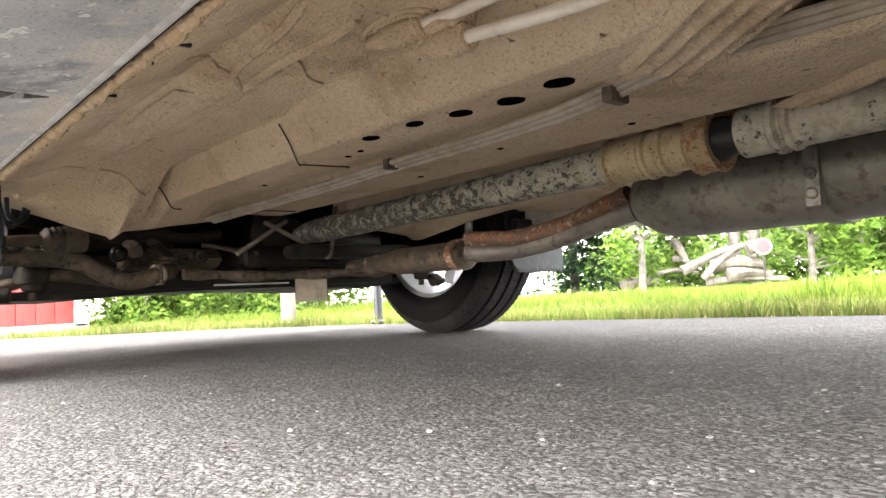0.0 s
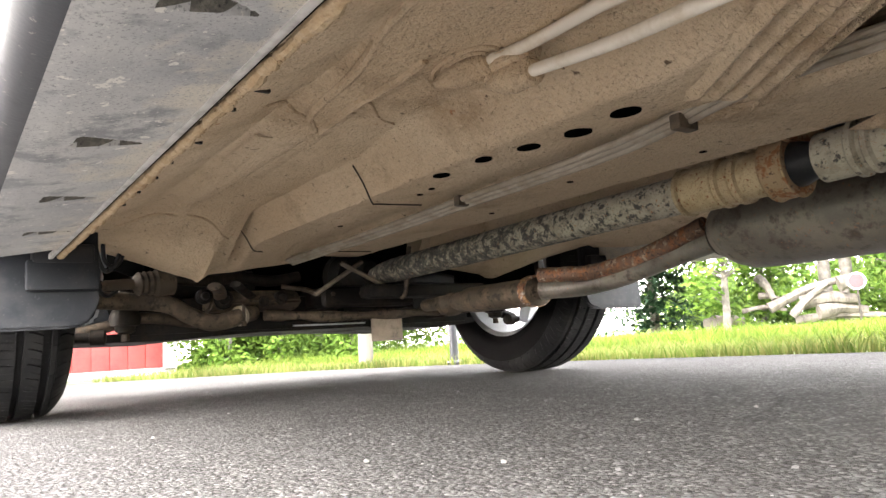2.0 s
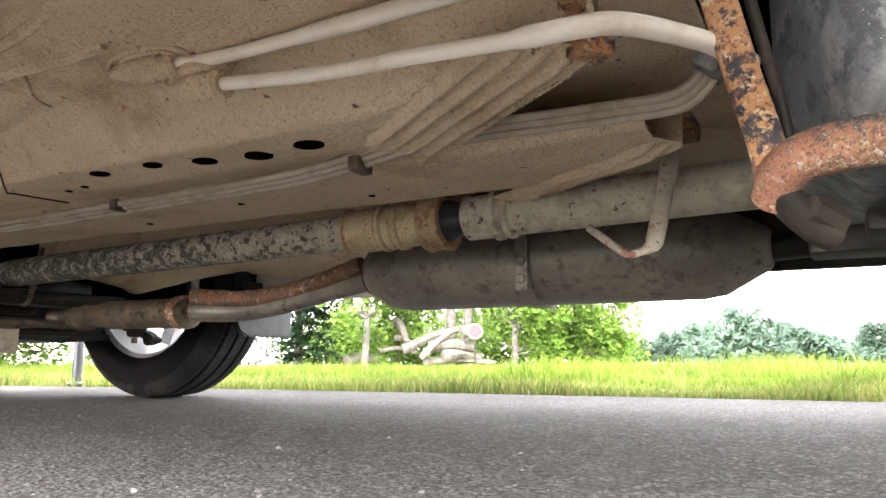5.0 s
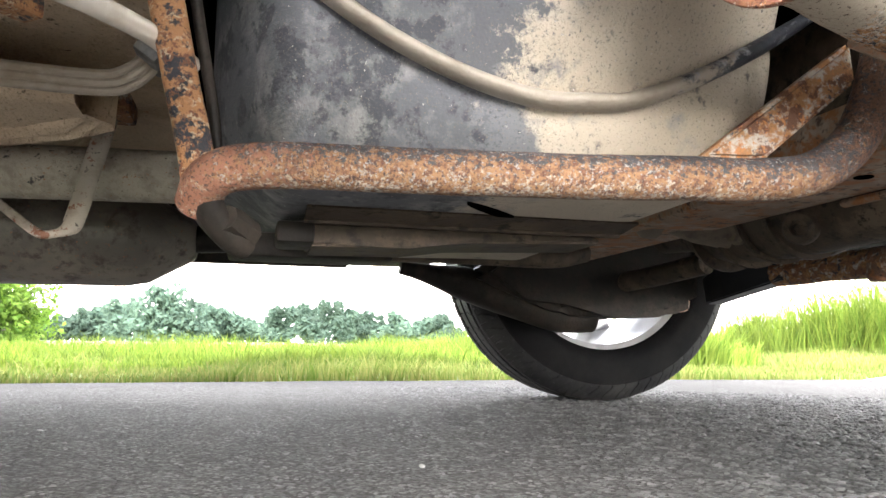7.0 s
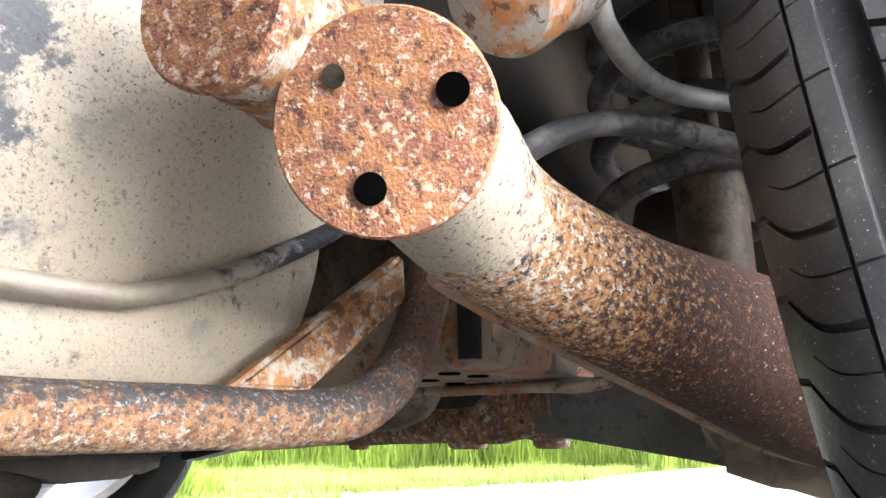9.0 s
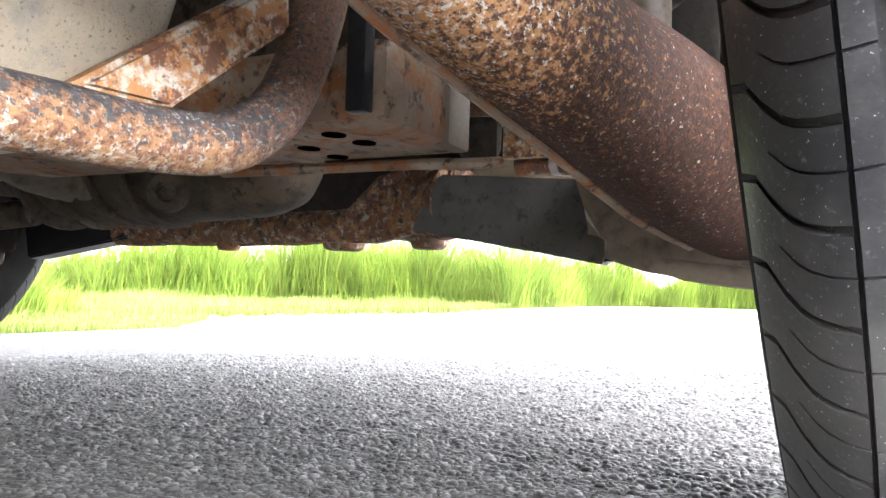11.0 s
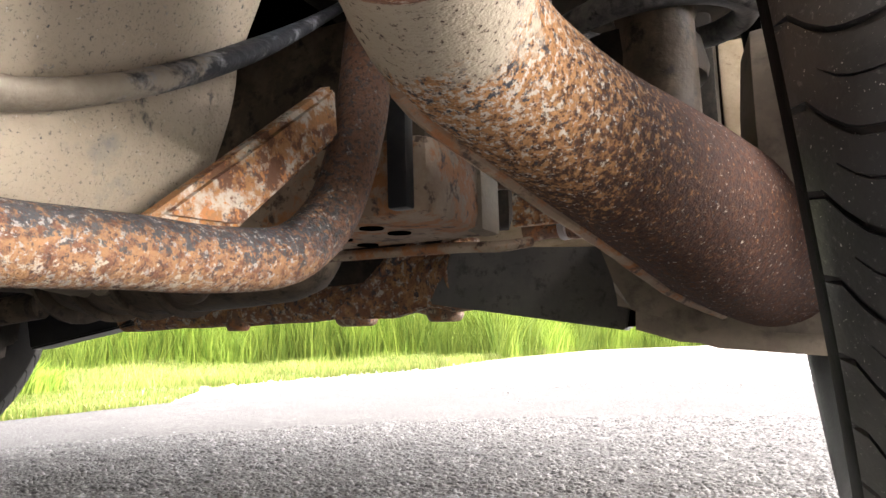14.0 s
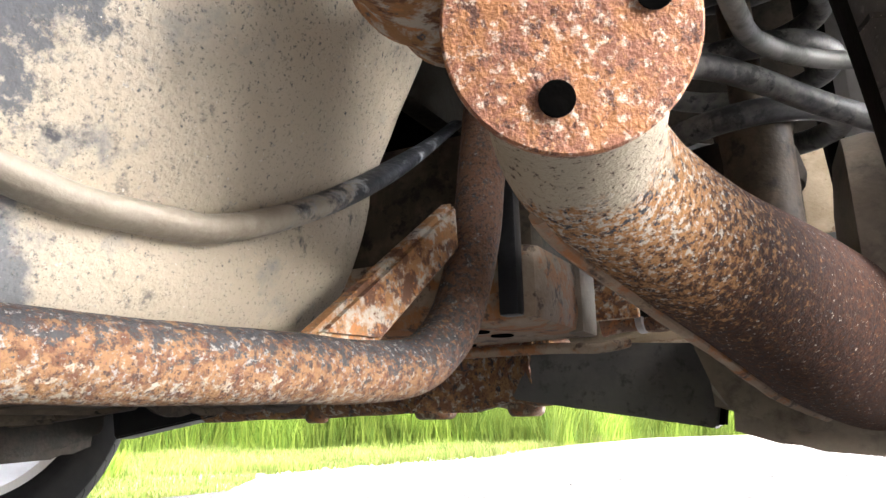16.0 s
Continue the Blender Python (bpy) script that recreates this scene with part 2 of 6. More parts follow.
M_BEARING = layered("tan bracket breaking out in rust", (0.36, 0.255, 0.15), [((0.27, 0.115, 0.045), 55, 0.50, 0.56, 12), ((0.10, 0.06, 0.035), 120, 0.56, 0.60, 9)], (0.7, 0.85), 0, ((150, 0.8), (500, 0.5)))
M_MUF = layered("dull grey muffler steel", (0.125, 0.113, 0.096), [((0.19, 0.17, 0.14), 7, 0.46, 0.57, 12), ((0.07, 0.058, 0.046), 40, 0.51, 0.62, 12), ((0.24, 0.12, 0.065), 120, 0.60, 0.64, 8)], (0.40, 0.66), 0.25, ((30, 0.5), (250, 0.4)))
M_TUBE = layered("cream cable sleeve", (0.80, 0.735, 0.63), [((0.64, 0.55, 0.42), 20, 0.52, 0.7, 6)], (0.5, 0.7), 0, ((200, 0.2),))
M_LINE = layered("dusty brake line", (0.36, 0.31, 0.245), [((0.26, 0.21, 0.15), 25, 0.45, 0.65, 6)], (0.5, 0.75), 0, ((200, 0.3),))
M_TYRE = layered("black sidewall rubber", (0.0030, 0.0030, 0.0033), [((0.007, 0.0068, 0.0066), 9, 0.46, 0.62, 10)], (0.7, 0.85), 0, ((350, 0.25),), spec=0.05)
# near tyre's tread: dust and specks, with its brighter light in the colour
M_TREAD = layered("dusty worn tread rubber", (0.031, 0.031, 0.034), [((0.072, 0.071, 0.070), 9, 0.45, 0.62, 11), ((0.45, 0.44, 0.42), 640, 0.68, 0.71, 2), ((0.12, 0.12, 0.116), 260, 0.58, 0.68, 6)], (0.36, 0.56), 0, ((350, 0.25),), spec=0.32)
# the same rubber darkened, so that the other wheels look shaded
M_TREADSHADE = layered("tread rubber, shaded copy for the other wheels", (0.009, 0.009, 0.0098), [((0.020, 0.0196, 0.019), 9, 0.46, 0.62, 11), ((0.06, 0.06, 0.058), 260, 0.60, 0.68, 6)], (0.55, 0.7), 0, ((350, 0.25),), spec=0.12)
M_TANPLATE = layered("pale tan dusty sheet", (0.56, 0.45, 0.315), [((0.44, 0.34, 0.225), 12, 0.47, 0.60, 10), ((0.27, 0.18, 0.11), 60, 0.57, 0.62, 10)], (0.6, 0.8), 0, ((40, 1.5), (200, 0.6)))
M_RIM = layered("silver alloy", (0.42, 0.42, 0.43), [((0.30, 0.295, 0.29), 10, 0.5, 0.75, 6)], (0.28, 0.45), 0.4, ((150, 0.1),))


def asphalt():
    """Stones of some six millimetres, each of its own grey, in a darker binder."""
    m = layered("worn grey asphalt", (0.2, 0.2, 0.2), [((0.15, 0.147, 0.144), 1.1, 0.4, 0.65, 5)], (0.85, 1.0), 0, ((70, 3.0), (300, 0.8)), spec=0.03)
    t = m.node_tree
    b = t.nodes["Principled BSDF"]
    co = t.nodes["Texture Coordinate"]
    vo = t.nodes.new("ShaderNodeTexVoronoi")
    vo.inputs["Scale"].default_value = 160
    wob = t.nodes.new("ShaderNodeTexNoise")
    wob.inputs["Scale"].default_value = 240
    mixv = t.nodes.new("ShaderNodeMix")
    mixv.data_type = "VECTOR"
    mixv.inputs[0].default_value = 0.004
    t.links.new(co.outputs["Object"], wob.inputs["Vector"])
    t.links.new(co.outputs["Object"], mixv.inputs[4])
    t.links.new(wob.outputs["Color"], mixv.inputs[5])
    t.links.new(mixv.outputs[1], vo.inputs["Vector"])
    sep = t.nodes.new("ShaderNodeSeparateColor")
    t.links.new(vo.outputs["Color"], sep.inputs[0])
    ramp = t.nodes.new("ShaderNodeValToRGB")
    ramp.color_ramp.elements[0].color, ramp.color_ramp.elements[1].color = (0.070, 0.068, 0.066, 1), (0.108, 0.105, 0.101, 1)
    e = ramp.color_ramp.elements.new(0.93)
    e.color = (0.115, 0.111, 0.107, 1)
    ramp.color_ramp.elements[2].color = (0.15, 0.146, 0.14, 1)
    t.links.new(sep.outputs[0], ramp.inputs[0])
    gap = t.nodes.new("ShaderNodeMapRange")
    gap.inputs[1].default_value, gap.inputs[2].default_value = 0.30, 0.62
    t.links.new(vo.outputs["Distance"], gap.inputs[0])
    dark = t.nodes.new("ShaderNodeMix")
    dark.data_type = "RGBA"
    dark.inputs[7].default_value = (0.05, 0.048, 0.046, 1)
    t.links.new(gap.outputs[0], dark.inputs[0])
    t.links.new(ramp.outputs[0], dark.inputs[6])
    pit = t.nodes.new("ShaderNodeTexNoise")
    pit.inputs["Scale"].default_value, pit.inputs["Detail"].default_value, pit.inputs["Roughness"].default_value = 120, 6, 0.6
    t.links.new(co.outputs["Object"], pit.inputs["Vector"])
    pr = t.nodes.new("ShaderNodeMapRange")
    pr.inputs[1].default_value, pr.inputs[2].default_value, pr.inputs[4].default_value = 0.535, 0.60, 0.7
    t.links.new(pit.outputs[0], pr.inputs[0])
    holes = t.nodes.new("ShaderNodeMix")
    holes.data_type = "RGBA"
    holes.inputs[7].default_value = (0.065, 0.061, 0.057, 1)
    t.links.new(pr.outputs[0], holes.inputs[0])
    t.links.new(dark.outputs[2], holes.inputs[6])
    wide = t.nodes.new("ShaderNodeTexNoise")
    wide.inputs["Scale"].default_value, wide.inputs["Detail"].default_value = 7, 12
    t.links.new(co.outputs["Object"], wide.inputs["Vector"])
    tone = t.nodes.new("ShaderNodeMix")
    tone.data_type, tone.blend_type = "RGBA", "MULTIPLY"
    tone.inputs[0].default_value = 0.30
    t.links.new(holes.outputs[2], tone.inputs[6])
    t.links.new(wide.outputs[0], tone.inputs[7])
    t.links.new(tone.outputs[2], b.inputs["Base Color"])
    bu = t.nodes.new("ShaderNodeBump")
    bu.invert = True
    bu.inputs["Distance"].default_value = 0.003
    dent = t.nodes.new("ShaderNodeBump")
    dent.invert = True
    dent.inputs["Distance"].default_value = 0.004
    t.links.new(pit.outputs[0], dent.inputs["Height"])
    t.links.new(vo.outputs["Distance"], bu.inputs["Height"])
    t.links.new(b.inputs["Normal"].links[0].from_socket, bu.inputs["Normal"])
    t.links.new(bu.outputs[0], dent.inputs["Normal"])
    t.links.new(dent.outputs[0], b.inputs["Normal"])
    return m


M_ASPHALT = asphalt()
M_DGREY = layered("dark grey chassis paint", (0.075, 0.074, 0.071), [((0.12, 0.114, 0.105), 10, 0.46, 0.6, 9), ((0.04, 0.038, 0.035), 50, 0.53, 0.62, 8)], (0.5, 0.75), 0, ((40, 0.6), (300, 0.3)))
# grime taken almost to black, with the shade under the engine in it
M_SHADEGRIME = layered("oily grime deepened with painted shade", (0.007, 0.006, 0.0055), [((0.028, 0.021, 0.016), 14, 0.48, 0.62, 10), ((0.004, 0.0035, 0.0035), 60, 0.5, 0.6, 7)], (0.5, 0.85), 0, ((40, 2.0), (200, 0.6)), spec=0.2)
M_GRAVEL = layered("pale gravel", (0.24, 0.23, 0.218), [((0.14, 0.134, 0.126), 40, 0.46, 0.58, 6), ((0.30, 0.288, 0.275), 120, 0.53, 0.60, 3)], (0.8, 0.9), 0, ((60, 15), (200, 5)))
M_FLAP = layered("scuffed grey mud flap plastic", (0.020, 0.022, 0.026), [((0.04, 0.041, 0.044), 8, 0.46, 0.62, 10), ((0.13, 0.13, 0.13), 300, 0.64, 0.67, 4)], (0.55, 0.7), 0, ((300, 0.2),), spec=0.12)
M_STONE = layered("loose road stone", (0.11, 0.106, 0.102), [((0.17, 0.164, 0.157), 40, 0.5, 0.6, 3), ((0.06, 0.058, 0.055), 55, 0.55, 0.62, 3)], (0.75, 0.9), 0, ((300, 0.5),))


def leaf_mat(name, a, b, through_light=0.4, patch=0.9):
    """Two tones, mixed piece by piece, in lighter and deeper patches."""
    m = bpy.data.materials.new(name)
    m.use_nodes = True
    t = m.node_tree
    p = t.nodes["Principled BSDF"]
    geo = t.nodes.new("ShaderNodeNewGeometry")
    ramp = t.nodes.new("ShaderNodeMix")
    ramp.data_type = "RGBA"
    ramp.inputs[6].default_value, ramp.inputs[7].default_value = (*a, 1), (*b, 1)
    t.links.new(geo.outputs["Random Per Island"], ramp.inputs[0])
    co = t.nodes.new("ShaderNodeTexCoord")
    noi = t.nodes.new("ShaderNodeTexNoise")
    noi.inputs["Scale"].default_value, noi.inputs["Detail"].default_value = patch, 4
    t.links.new(co.outputs["Object"], noi.inputs["Vector"])
    rng = t.nodes.new("ShaderNodeMapRange")
    rng.inputs[1].default_value, rng.inputs[2].default_value, rng.inputs[3].default_value = 0.40, 0.60, 0.55
    t.links.new(noi.outputs[0], rng.inputs[0])
    tone = t.nodes.new("ShaderNodeMix")
    tone.data_type, tone.blend_type = "RGBA", "MULTIPLY"
    tone.inputs[0].default_value = 1.0
    t.links.new(ramp.outputs[2], tone.inputs[6])
    t.links.new(rng.outputs[0], tone.inputs[7])
    t.links.new(tone.outputs[2], p.inputs["Base Color"])
    p.inputs["Roughness"].default_value = 0.75
    p.inputs["Specular IOR Level"].default_value = 0.15
    tr = t.nodes.new("ShaderNodeBsdfTranslucent")
    t.links.new(tone.outputs[2], tr.inputs[0])
    ad = t.nodes.new("ShaderNodeMixShader")
    ad.inputs[0].default_value = through_light
    t.links.new(p.outputs[0], ad.inputs[1])
    t.links.new(tr.outputs[0], ad.inputs[2])
    t.links.new(ad.outputs[0], t.nodes["Material Output"].inputs[0])
    return m


M_CHIP = leaf_mat("asphalt chipping", (0.052, 0.0505, 0.0485), (0.112, 0.109, 0.105), 0.0, 25)
M_SOIL = layered("grassy soil", (0.06, 0.085, 0.02), [((0.12, 0.16, 0.04), 2.5, 0.42, 0.65, 6), ((0.16, 0.145, 0.07), 5, 0.55, 0.7, 6)], (0.85, 0.95), 0, ((30, 20),))


M_GRASS = leaf_mat("grass blade", (0.065, 0.12, 0.012), (0.16, 0.205, 0.032))
M_DRYGRASS = leaf_mat("short dry grass", (0.07, 0.12, 0.016), (0.19, 0.185, 0.06))
M_LEAF = leaf_mat("shrub leaf", (0.04, 0.09, 0.008), (0.125, 0.20, 0.03), patch=1.8)
M_SPRUCE = leaf_mat("spruce needles", (0.010, 0.032, 0.014), (0.03, 0.068, 0.028))
# paler and bluer than near leaves: distance haze put into the colour
M_FARLEAF = leaf_mat("far tree leaf with haze mixed in", (0.045, 0.078, 0.058), (0.078, 0.118, 0.082), patch=0.08)
M_BARK = layered("grey bark", (0.06, 0.052, 0.044), [((0.10, 0.09, 0.078), 12, 0.46, 0.6, 7)], (0.8, 0.9), 0, ((40, 6),))
M_LOG = layered("weathered bare log", (0.085, 0.073, 0.06), [((0.045, 0.038, 0.031), 10, 0.46, 0.6, 7)], (0.8, 0.9), 0, ((30, 4),), (1, 1, 0.2))
M_BARN = layered("red barn boards", (0.22, 0.022, 0.02), [((0.17, 0.016, 0.016), 8, 0.45, 0.7, 6)], (0.6, 0.8), 0, ((40, 0.5),))
M_WHITE = layered("white painted wood", (0.50, 0.50, 0.49), [((0.40, 0.39, 0.38), 8, 0.5, 0.75, 6)], (0.5, 0.7), 0, ((60, 0.4),))
M_RED = layered("red enamel", (0.30, 0.008, 0.012), [((0.24, 0.007, 0.010), 20, 0.5, 0.7, 3)], (0.5, 0.6), 0, ())
# the darkness of holes, gaps and hollows, put into the colour
M_VOID = layered("black painted for unlit hollows", (0.0015, 0.0015, 0.0015), [((0.004, 0.0036, 0.0033), 20, 0.5, 0.7, 5)], (0.85, 0.95), 0, ((40, 1),), spec=0.0)


# ---- building blocks ----
def part(name, bm, material, parent=None, label="", smooth=35):
    me = bpy.data.meshes.new(name)
    bmesh.ops.recalc_face_normals(bm, faces=bm.faces)
    bm.to_mesh(me)
    bm.free()
    me.materials.append(material)
    if smooth:
        me.shade_smooth()
        me.set_sharp_from_angle(angle=radians(smooth))
    ob = new(name, me)
    if parent:
        ob.parent = parent
    return tagged(ob, label)


def smooth_path(pts, n=6):
    """Catmull-Rom through the points."""
    p = [Vector(q) for q in pts]
    p = [2 * p[0] - p[1], *p, 2 * p[-1] - p[-2]]
    out = []
    for i in range(1, len(p) - 2):
        for k in range(n):
            t = k / n
            out.append(0.5 * ((2 * p[i]) + (p[i + 1] - p[i - 1]) * t + (2 * p[i - 1] - 5 * p[i] + 4 * p[i + 1] - p[i + 2]) * t * t + (3 * p[i] - p[i - 1] - 3 * p[i + 1] + p[i + 2]) * t**3))
    return out + [p[-2]]


def sweep(bm, path, radius, segs=16, flat=1.0, up=(0, 0, 1), cap=True, wobble=0.0):
    """A tube along the path; radius a number or a function of 0..1; flat squeezes it across 'up'."""
    rings, n = [], len(path)
    for i, c in enumerate(path):
        d = (path[min(i + 1, n - 1)] - path[max(i - 1, 0)]).normalized()
        side = d.cross(Vector(up))
        side = side.normalized() if side.length > 1e-4 else Vector((1, 0, 0))
        top = side.cross(d).normalized()
        r = radius(i / (n - 1)) if callable(radius) else radius
        ring = []
        for k in range(segs):
            a = 2 * math.pi * k / segs
            q = c + side * math.cos(a) * r + top * math.sin(a) * r * flat
            if wobble:
                q += (q - c).normalized() * noise.noise(q * 40) * wobble
            ring.append(bm.verts.new(q))
        rings.append(ring)
    for a, b in zip(rings, rings[1:]):
        for k in range(segs):
            bm.faces.new((a[k], a[(k + 1) % segs], b[(k + 1) % segs], b[k]))
    if cap:
        bm.faces.new(rings[0][::-1])
        bm.faces.new(rings[-1])
    return bm


def tube(pts, radius, segs=14, n=6, **kw):
    return sweep(bmesh.new(), smooth_path(pts, n), radius, segs, **kw)


def lathe(p0, p1, profile, segs=28, bm=None, squash=(1, 1)):
    """Turned about the axis p0 to p1: profile rows (metres along, radius)."""
    bm = bm or bmesh.new()
    p0, d = Vector(p0), (Vector(p1) - Vector(p0)).normalized()
    u = d.orthogonal().normalized() if abs(d.z) > 0.9 else d.cross(Vector((0, 0, 1))).normalized()
    v = u.cross(d)
    rings = []
    for s, r in profile:
        rings.append([bm.verts.new(p0 + d * s + (u * math.cos(2 * math.pi * k / segs) * squash[0] + v * math.sin(2 * math.pi * k / segs) * squash[1]) * max(r, 1e-4)) for k in range(segs)])
    for a, b in zip(rings, rings[1:]):
        for k in range(segs):
            bm.faces.new((a[k], a[(k + 1) % segs], b[(k + 1) % segs], b[k]))
    if profile[0][1] > 0:
        bm.faces.new(rings[0][::-1])
    if profile[-1][1] > 0:
        bm.faces.new(rings[-1])
    return bm


def rbox(lo, hi, bevel=0.004, bm=None, turn=None, seg=2):
    bm = bm or bmesh.new()
    lo, hi = Vector(lo), Vector(hi)
    m = Matrix.Translation((lo + hi) / 2) @ (turn or Matrix()) @ Matrix.Diagonal((*(hi - lo), 1))
    made = bmesh.ops.create_cube(bm, size=1, matrix=m)
    edges = list({e for v in made["verts"] for e in v.link_edges})
    if bevel:
        bmesh.ops.bevel(bm, geom=edges, offset=bevel, segments=seg, affect="EDGES", profile=0.6)
    return bm


def prism(poly, axis, a, b, bevel=0.0, bm=None):
    """A polygon in the two other axes, pushed along the axis from a to b."""
    bm = bm or bmesh.new()
    def at(p, s):
        return {"x": (s, p[0], p[1]), "y": (p[0], s, p[1]), "z": (p[0], p[1], s)}[axis]
    lo, hi = [bm.verts.new(at(p, a)) for p in poly], [bm.verts.new(at(p, b)) for p in poly]
    faces = [bm.faces.new(lo[::-1]), bm.faces.new(hi)]
    for k in range(len(poly)):
        faces.append(bm.faces.new((lo[k], lo[(k + 1) % len(poly)], hi[(k + 1) % len(poly)], hi[k])))
    if bevel:
        bmesh.ops.bevel(bm, geom=list({e for f in faces for e in f.edges}), offset=bevel, segments=2, affect="EDGES")
    return bm


def step(a, b, x):
    t = min(max((x - a) / (b - a), 0), 1)
    return t * t * (3 - 2 * t)


def thing(name, label, category, group=""):
    return tagged(new(name), label, category, group)


def from_arrays(name, verts, faces, material, parent=None, smooth=True, label=""):
    me = bpy.data.meshes.new(name)
    me.from_pydata(verts, [], faces)
    me.materials.append(material)
    if smooth:
        me.shade_smooth()
    ob = new(name, me)
    if parent:
        ob.parent = parent
    return tagged(ob, label)


# ---- ground ----
ROAD_EDGE = [(1.62, -1.6), (1.66, -0.6), (1.62, 0.4), (1.52, 1.3), (1.42, 2.1), (1.30, 2.9), (1.10, 3.7), (0.78, 4.4), (0.25, 5.0), (-0.25, 5.7), (-1.4, 6.0), (-6, 6.2)]


def edge_x(y):
    """Where the asphalt ends on the far side."""
    if y > 5.6:
        return -0.2
    if y < -1.6:
        return 1.62 + (-1.6 - y) * 0.7
    for (x0, y0), (x1, y1) in zip(ROAD_EDGE, ROAD_EDGE[1:]):
        if y0 <= y <= y1:
            return x0 + (x1 - x0) * (y - y0) / (y1 - y0)
    return 1.5


def ground_sheet():
    bm = bmesh.new()
    vs = [bm.verts.new((x, y, -0.012)) for x, y in ((-2500, -2500), (2500, -2500), (2500, 2500), (-2500, 2500))]
    bm.faces.new(vs)
    tagged(part("ground", bm, M_SOIL, smooth=0), "green meadow soil reaching to the horizon", "ground", kind="structure")
    bm = bmesh.new()
    line = []
    for (x0, y0), (x1, y1) in zip(ROAD_EDGE, ROAD_EDGE[1:]):
        for k in range(12):
            f = k / 12
            x, y = x0 + (x1 - x0) * f, y0 + (y1 - y0) * f
            line.append((x + 0.03 * noise.noise((x * 4, y * 4, 3)) + 0.015 * noise.noise((x * 17, y * 17, 5)), y))
    line = [(-6, -2.6), (-0.8, -3.0), (0.5, -2.9), (1.5, -2.4), *line, (-6, 6.2)]
    lo, hi = [bm.verts.new((x, y, -0.05)) for x, y in line], [bm.verts.new((x, y, 0)) for x, y in line]
    bm.faces.new(hi)
    for k in range(len(line)):
        bm.faces.new((lo[k], lo[(k + 1) % len(line)], hi[(k + 1) % len(line)], hi[k]))
    tagged(part("road", bm, M_ASPHALT, smooth=0), "worn light grey asphalt drive with coarse grain", "road", kind="structure")
    bm = bmesh.new()
    pts = [(-9, -2.5), (-0.8, -2.9), (0.5, -2.8), (1.0, -1.5), (1.85, -1.5), (2.3, -2.9), (2.02, -4.8), (2.4, -9), (2.9, -14.6), (0.6, -17), (-9, -17)]
    bm.faces.new([bm.verts.new((x, y, -0.004)) for x, y in pts])
    tagged(part("gravel_verge", bm, M_GRAVEL, smooth=0), "pale crushed gravel beside the asphalt", "gravel", kind="structure")


ground_sheet()


def pebbles(name, label, count, area, size, material, seed):
    rng = random.Random(seed)
    base = bmesh.new()
    bmesh.ops.create_icosphere(base, subdivisions=1, radius=1)
    co = np.array([v.co[:] for v in base.verts])
    fa = np.array([[v.index for v in f.verts] for f in base.faces])
    base.free()
    verts, faces = [], []
    for n in range(count):
        x, y = area(rng)
        s = size * (0.45 + rng.random() ** 3 * 1.6)
        jit = co * np.array([1 + rng.uniform(-0.3, 0.3), 1 + rng.uniform(-0.3, 0.3), 0.55 + rng.uniform(-0.1, 0.2)]) * s
        jit = jit + np.array([[rng.uniform(-0.2, 0.2) * s for _ in range(3)] for _ in co])
        verts.append(jit + [x, y, s * rng.uniform(-0.25, 0.25)])
        faces.append(fa + n * len(co))
    ob = from_arrays(name, np.concatenate(verts).tolist(), np.concatenate(faces).tolist(), material, smooth=False)
    tagged(ob, label, "stones", kind="stuff")


def near_road(rng):
    d, a = 0.12 + 2.6 * rng.random() ** 1.6, rng.uniform(-0.2, math.pi + 0.15)
    return -0.75 + math.sin(a) * d, 0.66 + math.cos(a) * d * 1.1




